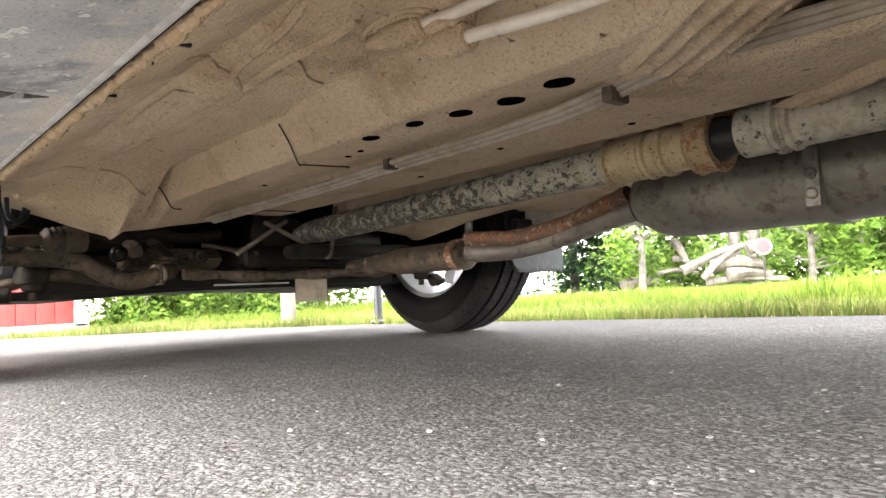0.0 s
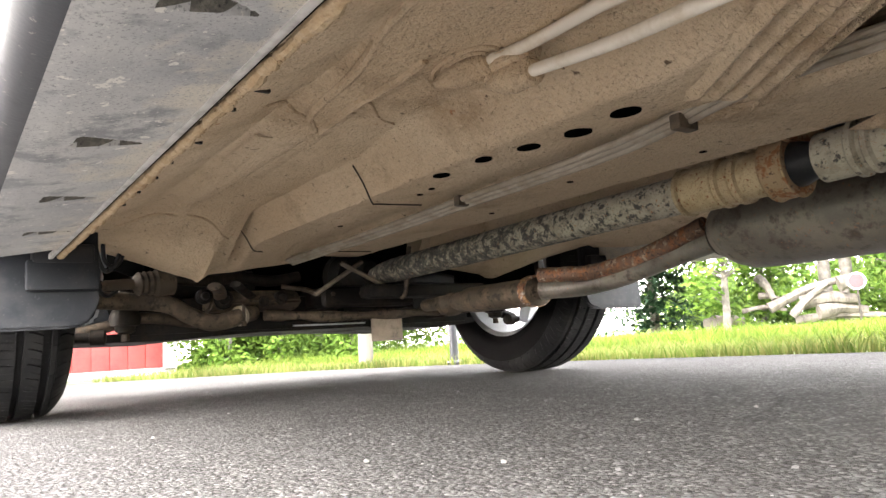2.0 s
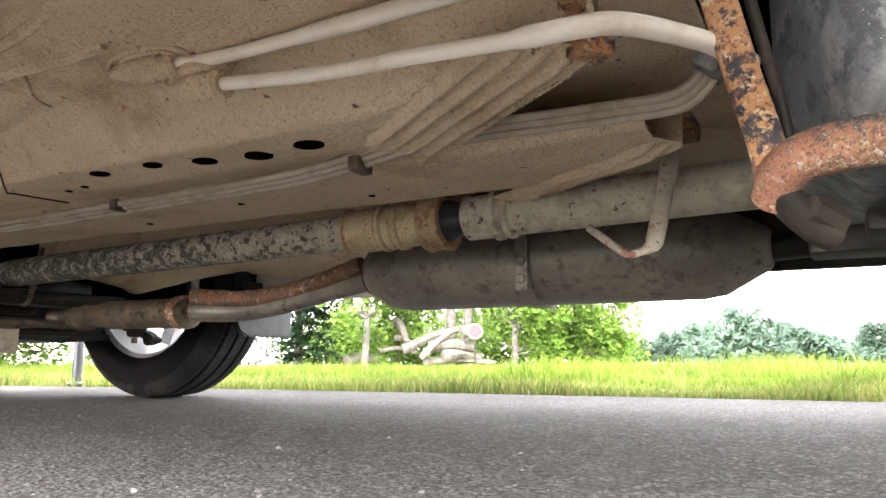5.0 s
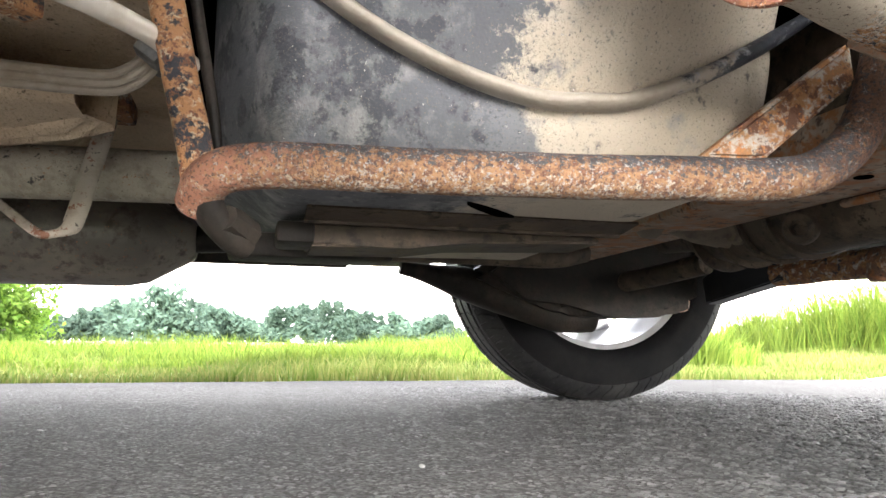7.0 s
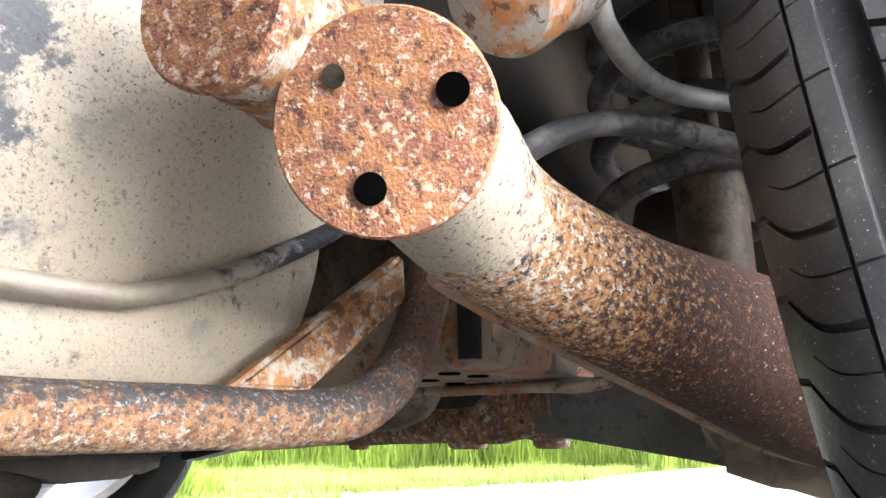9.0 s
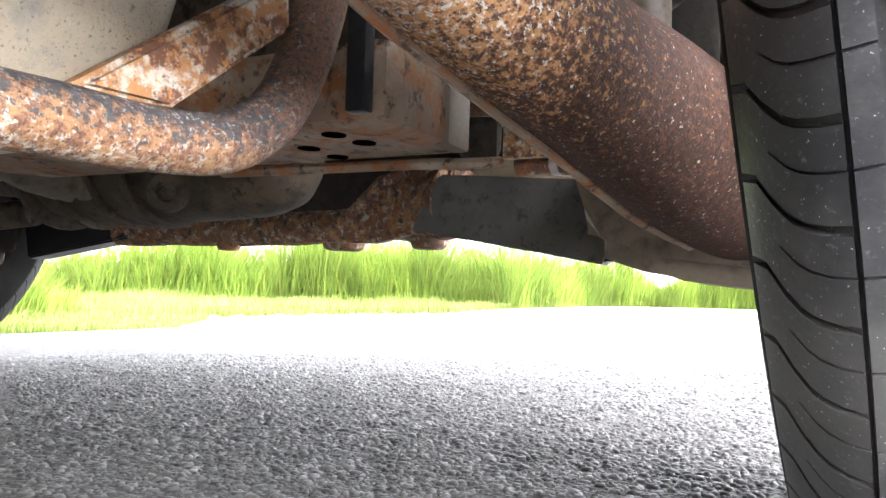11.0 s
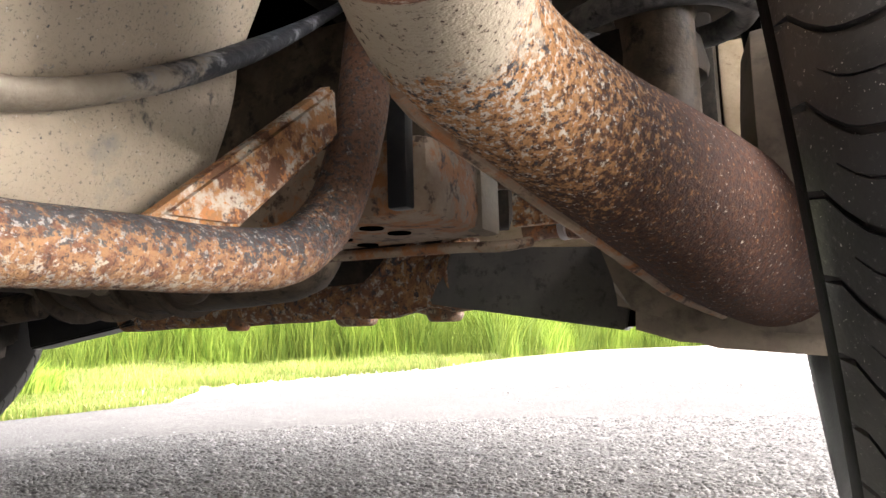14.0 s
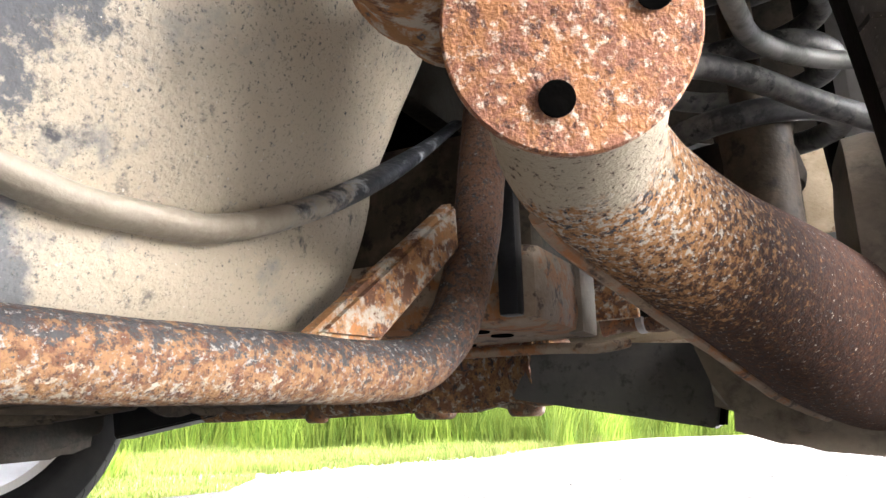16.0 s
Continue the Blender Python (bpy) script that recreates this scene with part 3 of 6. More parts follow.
def asphalt_stones(count, seed):
    """Chippings standing a little proud of the binder, closest where the drive is seen from near."""
    rng = np.random.default_rng(seed)
    d, a = 0.22 + 1.85 * rng.random(count), rng.uniform(-0.25, math.pi + 0.35, count)
    cx, cy = -0.76 + np.sin(a) * d, 0.67 + np.cos(a) * d
    size = 0.0016 + 0.0024 * rng.random(count) ** 2
    coarse = np.clip((0.55 - cy) / 0.5, 0, 1)
    size = size * (1 + 0.75 * coarse)
    ring = np.arange(5) * 2 * math.pi / 5
    unit = np.concatenate([[[0.1, 0.05, 1.0]], np.stack([0.62 * np.cos(ring), 0.62 * np.sin(ring), np.full(5, 0.72)], 1), np.stack([np.cos(ring + 0.6), np.sin(ring + 0.6), np.full(5, -0.4)], 1)])
    turn = rng.uniform(0, 6.283, count)
    c, s = np.cos(turn)[:, None], np.sin(turn)[:, None]
    wide = rng.uniform(0.7, 1.3, (count, 1))
    jig = unit[None] + rng.uniform(-0.24, 0.24, (count, 11, 3))
    x, y = jig[:, :, 0] * wide, jig[:, :, 1] / wide
    high = size[:, None] * rng.uniform(0.18, 0.45, (count, 1)) * (0.5 + 1.0 * coarse[:, None])
    verts = np.stack([cx[:, None] + (x * c - y * s) * size[:, None], cy[:, None] + (x * s + y * c) * size[:, None], jig[:, :, 2] * high], 2).reshape(-1, 3)
    tri = [(0, 1 + k, 1 + (k + 1) % 5) for k in range(5)]
    for k in range(5):
        tri += [(1 + k, 6 + k, 1 + (k + 1) % 5), (6 + k, 6 + (k + 1) % 5, 1 + (k + 1) % 5)]
    faces = (np.array(tri)[None] + 11 * np.arange(count)[:, None, None]).reshape(-1)
    me = bpy.data.meshes.new("asphalt_stones")
    me.vertices.add(len(verts))
    me.vertices.foreach_set("co", verts.reshape(-1).astype(np.float32))
    me.loops.add(len(faces))
    me.loops.foreach_set("vertex_index", faces.astype(np.int32))
    me.polygons.add(len(faces) // 3)
    me.polygons.foreach_set("loop_start", np.arange(0, len(faces), 3, dtype=np.int32))
    me.update(calc_edges=True)
    me.materials.append(M_CHIP)
    tagged(new("asphalt_stones", me), "grey chippings set close in the asphalt", "stones", kind="stuff")


asphalt_stones(100000, 3)
pebbles("road_grit", "loose grit on the drive", 500, near_road, 0.0022, M_STONE, 3)
pebbles("verge_gravel", "pale loose gravel stones on the verge", 3500, lambda r: (r.uniform(-2.2, 2.3), -2.5 - 6.5 * r.random() ** 1.5), 0.013, M_GRAVEL, 4)

# ---- the car ----
car = thing("car", "silver off-road car with a rusty dusty underside, parked on asphalt", "car")


# -- wheels
GROOVES = ((-0.72, 0.006), (-0.54, 0.07), (-0.08, 0.055), (0.36, 0.06), (0.66, 0.010))
PITCHES = 58
# places within one pitch of the tread: a groove at its start, a fine sipe at its middle
PLACES = (0.0, 0.012, 0.085, 0.10, 0.22, 0.34, 0.44, 0.490, 0.496, 0.520, 0.526, 0.64, 0.76, 0.88)


def tread_depth(u, k):
    """Depth of the tread in metres; u: across, -1 inner to 1 outer; k: which place within one pitch."""
    for c, w in GROOVES:
        if abs(u - c) < w:
            return 0.010 if w > 0.02 else 0.004
    if u < -0.73 or u > 0.67:
        if k in (1, 2):
            return 0.006
        if k in (8, 9) and abs(u) < 0.93:
            return 0.004
    elif u < -0.61:
        if k in (8, 9):
            return 0.003
    elif k in (8, 9) and (u < -0.3 or u > 0.1):
        return 0.0045
    elif k in (1, 2) and (u < -0.22 or u > 0.08):
        return 0.005
    return 0.0


def tread_shear(u):
    """How far round the cross grooves lean, in metres."""
    v = abs(u)
    return 0.020 * v + 0.5 * max(v - 0.86, 0) ** 2 + 0.003 * math.cos(u * 11)


R_TYRE, W_TYRE, R_RIM = 0.338, 0.216, 0.224


def tyre_mesh():
    """Axis along x, inner side at negative x."""
    cuts = [-1, -0.95, -0.9, -0.86, -0.8, -0.72, -0.64, 0.7, 0.78, 0.84, 0.9, 0.95, 1, -0.48, -0.2, -0.1, 0.2, 0.3, 0.52, -0.27, -0.25]
    for c, w in GROOVES:
        e = 0.008 if w > 0.02 else 0.003
        cuts += [c - w - e, c - w + 0.0005, c + w - 0.0005, c + w + e]
    half = W_TYRE / 2
    prof = [(u * half * 0.93, R_TYRE - 0.003 * u * u - 0.027 * (max(abs(u) - 0.60, 0) / 0.40) ** 2.3, True, u) for u in sorted(cuts)]
    side = []
    for k in range(1, 13):
        f = k / 12
        bulge = math.sin(math.pi * min(f * 0.95 + 0.12, 1)) ** 0.8
        side.append((half * (0.93 + 0.07 * bulge) - 0.010 * max(f - 0.75, 0) / 0.25, R_TYRE - 0.031 - (R_TYRE - 0.031 - R_RIM) * f + (0.0012 if k in (2, 4, 9) else 0)))
    rows = [(-x, r, False, -1) for x, r in side[::-1]] + prof + [(x, r, False, 1) for x, r in side]
    rows += [(half * 0.8, R_RIM - 0.004, False, 1), (-half * 0.8, R_RIM - 0.004, False, -1)]
    verts, n, steps = [], len(rows), PITCHES * len(PLACES)
    for i in range(steps):
        a = 2 * math.pi * (i // len(PLACES) + PLACES[i % len(PLACES)]) / PITCHES
        for x, r, tread, u in rows:
            d = tread_depth(u, i % len(PLACES)) if tread else 0
            b = a - tread_shear(u) / R_TYRE
            verts.append((x, (r - d) * math.cos(b), (r - d) * math.sin(b)))
    faces = []
    for i in range(steps):
        j = (i + 1) % steps
        for k in range(n):
            l = (k + 1) % n
            faces.append((i * n + k, i * n + l, j * n + l, j * n + k))
    tread = set(range(len(side) - 1, len(side) + len(prof)))
    return verts, faces, [1 if k in tread else 0 for _ in range(steps) for k in range(n)]


def rim_parts(wheel):
    bm = lathe((-0.09, 0, 0), (1, 0, 0), [(0, R_RIM + 0.012), (0.004, R_RIM + 0.015), (0.010, R_RIM + 0.010), (0.016, R_RIM - 0.004), (0.05, R_RIM - 0.012), (0.085, R_RIM - 0.03), (0.12, R_RIM - 0.03), (0.15, R_RIM - 0.008), (0.178, R_RIM - 0.004), (0.184, R_RIM + 0.014), (0.186, R_RIM + 0.004), (0.18, R_RIM - 0.016), (0.15, R_RIM - 0.020), (0.12, R_RIM - 0.042), (0.085, R_RIM - 0.042), (0.05, R_RIM - 0.024), (0.01, R_RIM - 0.014), (0, R_RIM - 0.002)], 72)
    bmesh.ops.delete(bm, geom=[f for f in bm.faces if len(f.verts) > 4], context="FACES")
    part("rim", bm, M_RIM, wheel, "silver alloy rim")
    bm = lathe((0.045, 0, 0), (1, 0, 0), [(0, 0.07), (0.004, 0.078), (0.03, 0.078), (0.036, 0.06)], 32)
    part("hub", bm, M_RIM, wheel)
    for k in range(5):
        bm = prism([(-0.030, 0.05), (0.030, 0.05), (0.021, 0.19), (0.026, 0.205), (-0.026, 0.205), (-0.021, 0.19)], "x", 0.05, 0.078, 0.005)
        bmesh.ops.rotate(bm, cent=(0, 0, 0), matrix=Matrix.Rotation(2 * math.pi * k / 5 + 0.3, 3, "X"), verts=bm.verts)
        part("spoke", bm, M_RIM, wheel)
    bm = lathe((-0.035, 0, 0), (1, 0, 0), [(0, 0.05), (0.002, 0.126), (0.012, 0.128), (0.022, 0.128), (0.024, 0.08), (0.06, 0.075)], 48)
    part("brake_disc", bm, M_DARK, wheel, "dull brake disc")


def wheel(name, m, tread=None):
    w = new(name)
    w.parent = car
    v, f, kinds = tyre_mesh()
    tyre = from_arrays("tyre", v, f, M_TYRE, w, label="black rubber road tyre with dusty tread")
    tyre.data.set_sharp_from_angle(angle=radians(28))
    tyre.data.materials.append(tread or M_TREADSHADE)
    tyre.data.polygons.foreach_set("material_index", kinds)
    rim_parts(w)
    w.matrix_basis = m
    return w


Y_REAR, Y_FRONT, X_WHEEL = 0.03, 2.615, 0.757
wheel("wheel", pose(-X_WHEEL - 0.006, Y_REAR + 0.03, R_TYRE, 0, 6, 0) @ pose(0, 0, 0, 0, 0, 180), M_TREAD)
far = wheel("wheel", pose(X_WHEEL, Y_REAR - 0.06, R_TYRE))
for x, y, turn in ((X_WHEEL - 0.02, Y_FRONT - 0.02, 0), (-X_WHEEL + 0.016, Y_FRONT, 180)):
    copy_thing(far, pose(x, y, R_TYRE, 40, 0, turn))


# -- body shell
def arc(cy, cz, r, a0, a1, n=14):
    return [(cy + r * math.cos(radians(a0 + (a1 - a0) * k / n)), cz + r * math.sin(radians(a0 + (a1 - a0) * k / n))) for k in range(n + 1)]


def body_shell():
    low = [(-0.78, 0.50), *arc(Y_REAR, 0.36, 0.43, 170, 10), (0.62, 0.62), (0.95, 0.62), (1.15, 0.44), (2.12, 0.44), *arc(Y_FRONT, 0.36, 0.43, 170, 10), (3.30, 0.40)]
    top = [(3.42, 0.62), (3.36, 0.85), (2.55, 1.05), (1.75, 1.62), (1.0, 1.70), (-0.55, 1.66), (-0.78, 1.0)]
    bm = prism(low + top, "x", -0.90, 0.90, 0.02)
    for v in bm.verts:
        if v.co.z > 1.0:
            v.co.x *= 1 - 0.16 * (v.co.z - 1.0) / 0.7
    part("body", bm, M_PAINT, car, "silver painted body shell")
    for s in (-1, 1):
        for y0, y1, y2, y3 in ((0.05, 0.95, 0.95, 0.12), (1.05, 1.72, 2.42, 1.05)):
            bm = bmesh.new()
            pts = [(y0, 1.08), (y2, 1.08), (y1, 1.55), (y3, 1.55)] if y0 < 1 else [(y0, 1.08), (2.40, 1.08), (1.75, 1.55), (y3, 1.55)]
            prism(pts, "x", s * 0.80, s * 0.893, 0.004, bm)
            for v in bm.verts:
                v.co.x *= 1 - 0.165 * (v.co.z - 1.08) / 0.7
            part("side_window", bm, M_BLACK, car, "dark side window")
    # near-black half cylinders added so that the arches look dark inside
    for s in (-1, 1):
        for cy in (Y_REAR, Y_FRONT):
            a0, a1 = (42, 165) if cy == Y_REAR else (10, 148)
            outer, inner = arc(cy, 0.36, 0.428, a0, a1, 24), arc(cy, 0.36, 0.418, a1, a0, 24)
            part("arch_liner", prism(outer + inner, "x", s * 0.36, s * 0.885), M_DARK, car, "near-black liner added to darken the wheel arch")
    # out of view, added to keep light from ahead off the underside
    part("front_bumper", rbox((-0.84, 3.24, 0.22), (0.84, 3.44, 0.60), 0.05, seg=4), M_FLAP, car, "unseen grey front bumper that blocks light from ahead")
    # black boxes added between the arches, so that no light passes across the car
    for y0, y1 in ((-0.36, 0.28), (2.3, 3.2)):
        part("arch_light_block", rbox((-0.36, y0, 0.50), (0.36, y1, 0.86), 0.02), M_VOID, car)


body_shell()


# -- floor pan
RAIL_HOLES = [(-0.302, 1.540, 0.011), (-0.300, 1.449, 0.010), (-0.282, 1.383, 0.013), (-0.275, 1.307, 0.014), (-0.280, 1.233, 0.0142)]


def pan_z(x, y):
    ax = abs(x)
    z = 0.335
    z += 0.022 * step(0.675, 0.655, ax) + 0.035 * step(0.64, 0.52, ax)  # from the sill seam up to the pan
    z += 0.0022 * math.sin(ax * 60) * step(0.62, 0.55, ax) * step(0.36, 0.42, ax)
    z -= 0.010 * step(0.006, 0.0, abs(ax - 0.505) - 0.03) * step(1.25, 1.35, y) * step(2.05, 1.95, y)
    soft, flare = 0.03 * step(1.72, 1.5, y), 0.045 * step(1.16, 0.98, y)
    z -= 0.055 * min(max((0.350 + soft + flare - ax) / (0.028 + soft), 0), 1)  # rail side
    z += 0.006 * step(0.238, 0.228, ax) - 0.010 * step(0.19, 0.17, ax)  # groove of the brake lines, tunnel flank
    z += 0.20 * step(0.012, 0.0, abs(x - 0.09) - 0.085)  # tunnel
    if y > 1.9 and ax > 0.15:  # the front end of the floor dips towards the wheel house
        low = 0.276 + (ax - 0.405) * 0.31 if ax > 0.405 else 0.290 + (0.36 - ax) * 0.14 - 0.014 * step(0.375, 0.405, ax)
        z += (low - z) * (step(2.06, 2.335, y) if ax > 0.36 else step(2.17, 2.345, y))
    z += 0.12 * step(2.345, 2.385, y)
    z -= 0.003 * step(0.004, 0.001, abs(y - 1.75)) * step(0.36, 0.35, ax) * step(0.3, 0.31, ax)
    z += 0.0022 * noise.noise((x * 14, y * 9, 1)) + 0.0010 * noise.noise((x * 60, y * 50, 2))
    return z


def behind_kick(x, y):
    """Past the slanting edge where the floor kicks up towards the rear axle."""
    if x < -0.365:
        return y < 0.885
    if x < -0.20:
        return (y - 1.12) - (x + 0.20) * 1.30 < 0
    if x < 0.2:
        return (y - 0.911) - (x + 0.097) * 1.455 < 0 or y < 0.90
    return y < 1.1


def floor_pan():
    xs = np.unique(np.r_[np.arange(-0.69, -0.36, 0.008), np.arange(-0.36, -0.16, 0.004), np.arange(-0.16, 0.23, 0.008), np.arange(0.23, 0.70, 0.02), 0.69]).tolist()
    ys = np.unique(np.round(np.r_[np.arange(0.72, 2.39, 0.007)], 4)).tolist()
    verts = [(x, y, pan_z(x, y)) for y in ys for x in xs]
    n = len(xs)
    faces = [(j * n + i, j * n + i + 1, (j + 1) * n + i + 1, (j + 1) * n + i) for j in range(len(ys) - 1) for i in range(n - 1) if not behind_kick((xs[i] + xs[i + 1]) / 2, ys[j])]
    ob = from_arrays("floor_pan", verts, faces, M_PAN, car, label="dusty tan floor pan with pressed rails")
    ob.data.set_sharp_from_angle(angle=radians(40))
    # flat black discs in place of the shade inside real openings
    for x, y, r in RAIL_HOLES:
        z = pan_z(x, y)
        bm = lathe((x, y, z + 0.002), (x, y, 0), [(0, r), (0.0035, r), (0.0038, r * 0.9)], 24)
        bmesh.ops.scale(bm, vec=(1, 1.25, 1), verts=bm.verts, space=Matrix.Translation((-x, -y, 0)))
        part("rail_hole", bm, M_VOID, car, "black round hole in the rail")
    for pts in ([(-0.357, 1.69, 0.381), (-0.338, 1.695, 0.356), (-0.321, 1.70, 0.3275), (-0.31, 1.70, 0.3265), (-0.24, 1.688, 0.3265)], [(-0.356, 2.20, 0.372), (-0.338, 2.205, 0.35), (-0.321, 2.21, 0.325), (-0.30, 2.215, 0.323)], [(-0.19, 2.18, 0.326), (-0.15, 2.185, 0.3225), (-0.06, 2.18, 0.3225)]):
        part("panel_seam", tube(pts, 0.0012, 6), M_DARK, car, "dark open panel joint")
    for x, y in ((-0.26, 1.66), (-0.265, 1.62), (-0.25, 1.95), (-0.25, 1.16), (-0.245, 1.13), (-0.1, 1.5), (-0.06, 1.3), (-0.05, 1.75)):
        part("plug_hole", lathe((x, y, pan_z(x, y) + 0.001), (x, y, 0), [(0, 0.005), (0.0022, 0.005)], 12), M_VOID, car)
    def sealed(pts, r, name="sealer_bead", label="dusty raised sealer bead", flat=0.95):
        path = [Vector((p.x, p.y, pan_z(p.x, p.y) - 0.0005)) for p in smooth_path([(*q, 0) for q in pts], 10)]
        part(name, sweep(bmesh.new(), path, lambda t: r * (0.75 + 0.25 * math.sin(math.pi * t)) * (1 + 0.25 * noise.noise((t * 40, r, 0))), 8, flat=flat), M_PAN, car, label)
    sealed([(-0.578, 1.471), (-0.545, 1.49), (-0.509, 1.508)], 0.0035)
    sealed([(-0.509, 1.508), (-0.52, 1.447), (-0.531, 1.332), (-0.55, 1.23), (-0.57, 1.10)], 0.006)
    sealed([(-0.509, 1.508), (-0.479, 1.541), (-0.486, 1.416), (-0.481, 1.351), (-0.478, 1.305)], 0.006)
    sealed([(-0.486, 1.44), (-0.455, 1.46), (-0.42, 1.50), (-0.39, 1.515)], 0.003)
    sealed([(-0.444, 1.855), (-0.457, 1.655), (-0.462, 1.499)], 0.016, "floor_bead", "soft pressed floor bead", 0.13)
    sealed([(-0.486, 2.193), (-0.518, 1.784), (-0.528, 1.597)], 0.016, "floor_bead", "soft pressed floor bead", 0.13)
    sealed([(-0.60, 2.16), (-0.52, 2.13), (-0.44, 2.14), (-0.38, 2.19)], 0.004)
    for x, y in ((-0.615, 1.386), (-0.628, 1.446), (-0.621, 1.584), (-0.63, 1.677), (-0.627, 1.767), (-0.628, 1.867), (-0.63, 1.96), (-0.632, 2.05)):
        bm = rbox((x - 0.010, y - 0.0028, pan_z(x, y) - 0.0012), (x + 0.010, y + 0.0028, pan_z(x, y) + 0.004), 0.0012)
        part("drain_slit", bm, M_DARK, car, "short dark slit beside the weld")
    # pressed kick-up with beads, then the higher rear floor
    for (ax, ay), (bx, by), wide, ribs, z1 in (((-0.165, 1.165), (-0.372, 0.896), 0.085, 4, 0.40), ((0.09, 1.183), (-0.115, 0.885), 0.028, 2, 0.39)):
        a, b = Vector((ax, ay)), Vector((bx, by))
        d = (b - a).normalized()
        off = Vector((-d.y, d.x))
        off = off if off.x > 0 else -off
        verts, rows = [], 64
        for i in range(60):
            for k in range(rows):
                f = k / (rows - 1)
                p = a + (b - a) * (i / 59) + off * (-wide + (wide + 0.012) * f)
                bead = (0.5 - 0.5 * math.cos(min(f / 0.86, 1) * ribs * 2 * math.pi)) ** 0.8
                shape = step(0.0, 0.16, i / 59 - 0.08 * (1 - f)) * step(0, 0.1, f) * step(1.0, 0.90, i / 59)
                base = min(pan_z(p.x, p.y), 0.336) if f < 0.86 else 0.327
                verts.append((p.x, p.y, base + 0.002 - 0.0085 * bead * shape - 0.003 * shape + (z1 - 0.327) * step(0.88, 1.0, f)))
        faces = [(i * rows + k, i * rows + k + 1, (i + 1) * rows + k + 1, (i + 1) * rows + k) for i in range(59) for k in range(rows - 1)]
        from_arrays("kick_panel", verts, faces, M_PAN, car, label="ribbed slanting floor pressing")
    part("rear_floor", prism([(-0.12, 1.22), (0.60, 1.22), (0.60, 0.835), (-0.62, 0.835), (-0.455, 0.835)], "z", 0.401, 0.43), M_PAN, car, "dusty raised rear floor")
    # black sheet standing for the darkness behind the floor
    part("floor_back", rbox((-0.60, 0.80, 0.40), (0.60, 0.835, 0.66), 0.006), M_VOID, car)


floor_pan()


SLOTS = ((1.100, -0.779, 0.055), (1.376, -0.779, 0.056), (1.612, -0.777, 0.058), (1.855, -0.772, 0.060), (0.83, -0.779, 0.055))


def sill_z(x, y):
    """Underside of the near sill: a gentle slope with scooped drain slots, its front end turned up."""
    z = 0.298 - (abs(x) - 0.704) * 0.1667 if abs(x) < 0.800 else 0.282
    z += 0.0006 * noise.noise((x * 20, y * 6, 0)) + 0.055 * max(0.0, (y - 2.04) / 0.16) ** 2
    return z + 0.011 * slot_depth(x, y)


def slot_depth(x, y):
    """0 outside the drain slots, up to 1 at their deepest."""
    for y0, x0, long in SLOTS:
        u = (x - x0) / long
        if 0 < u < 1:
            wide = 0.034 * min(u / 0.06, 1) ** 0.5 * (1 - u) ** 0.8
            v = (y0 + 0.004 * u - y) / max(wide, 1e-4)
            if 0 < v < 1:
                return min(v / 0.12, 1) * (1 - v) ** 0.7 * min(u / 0.05, 1)
    return 0.0


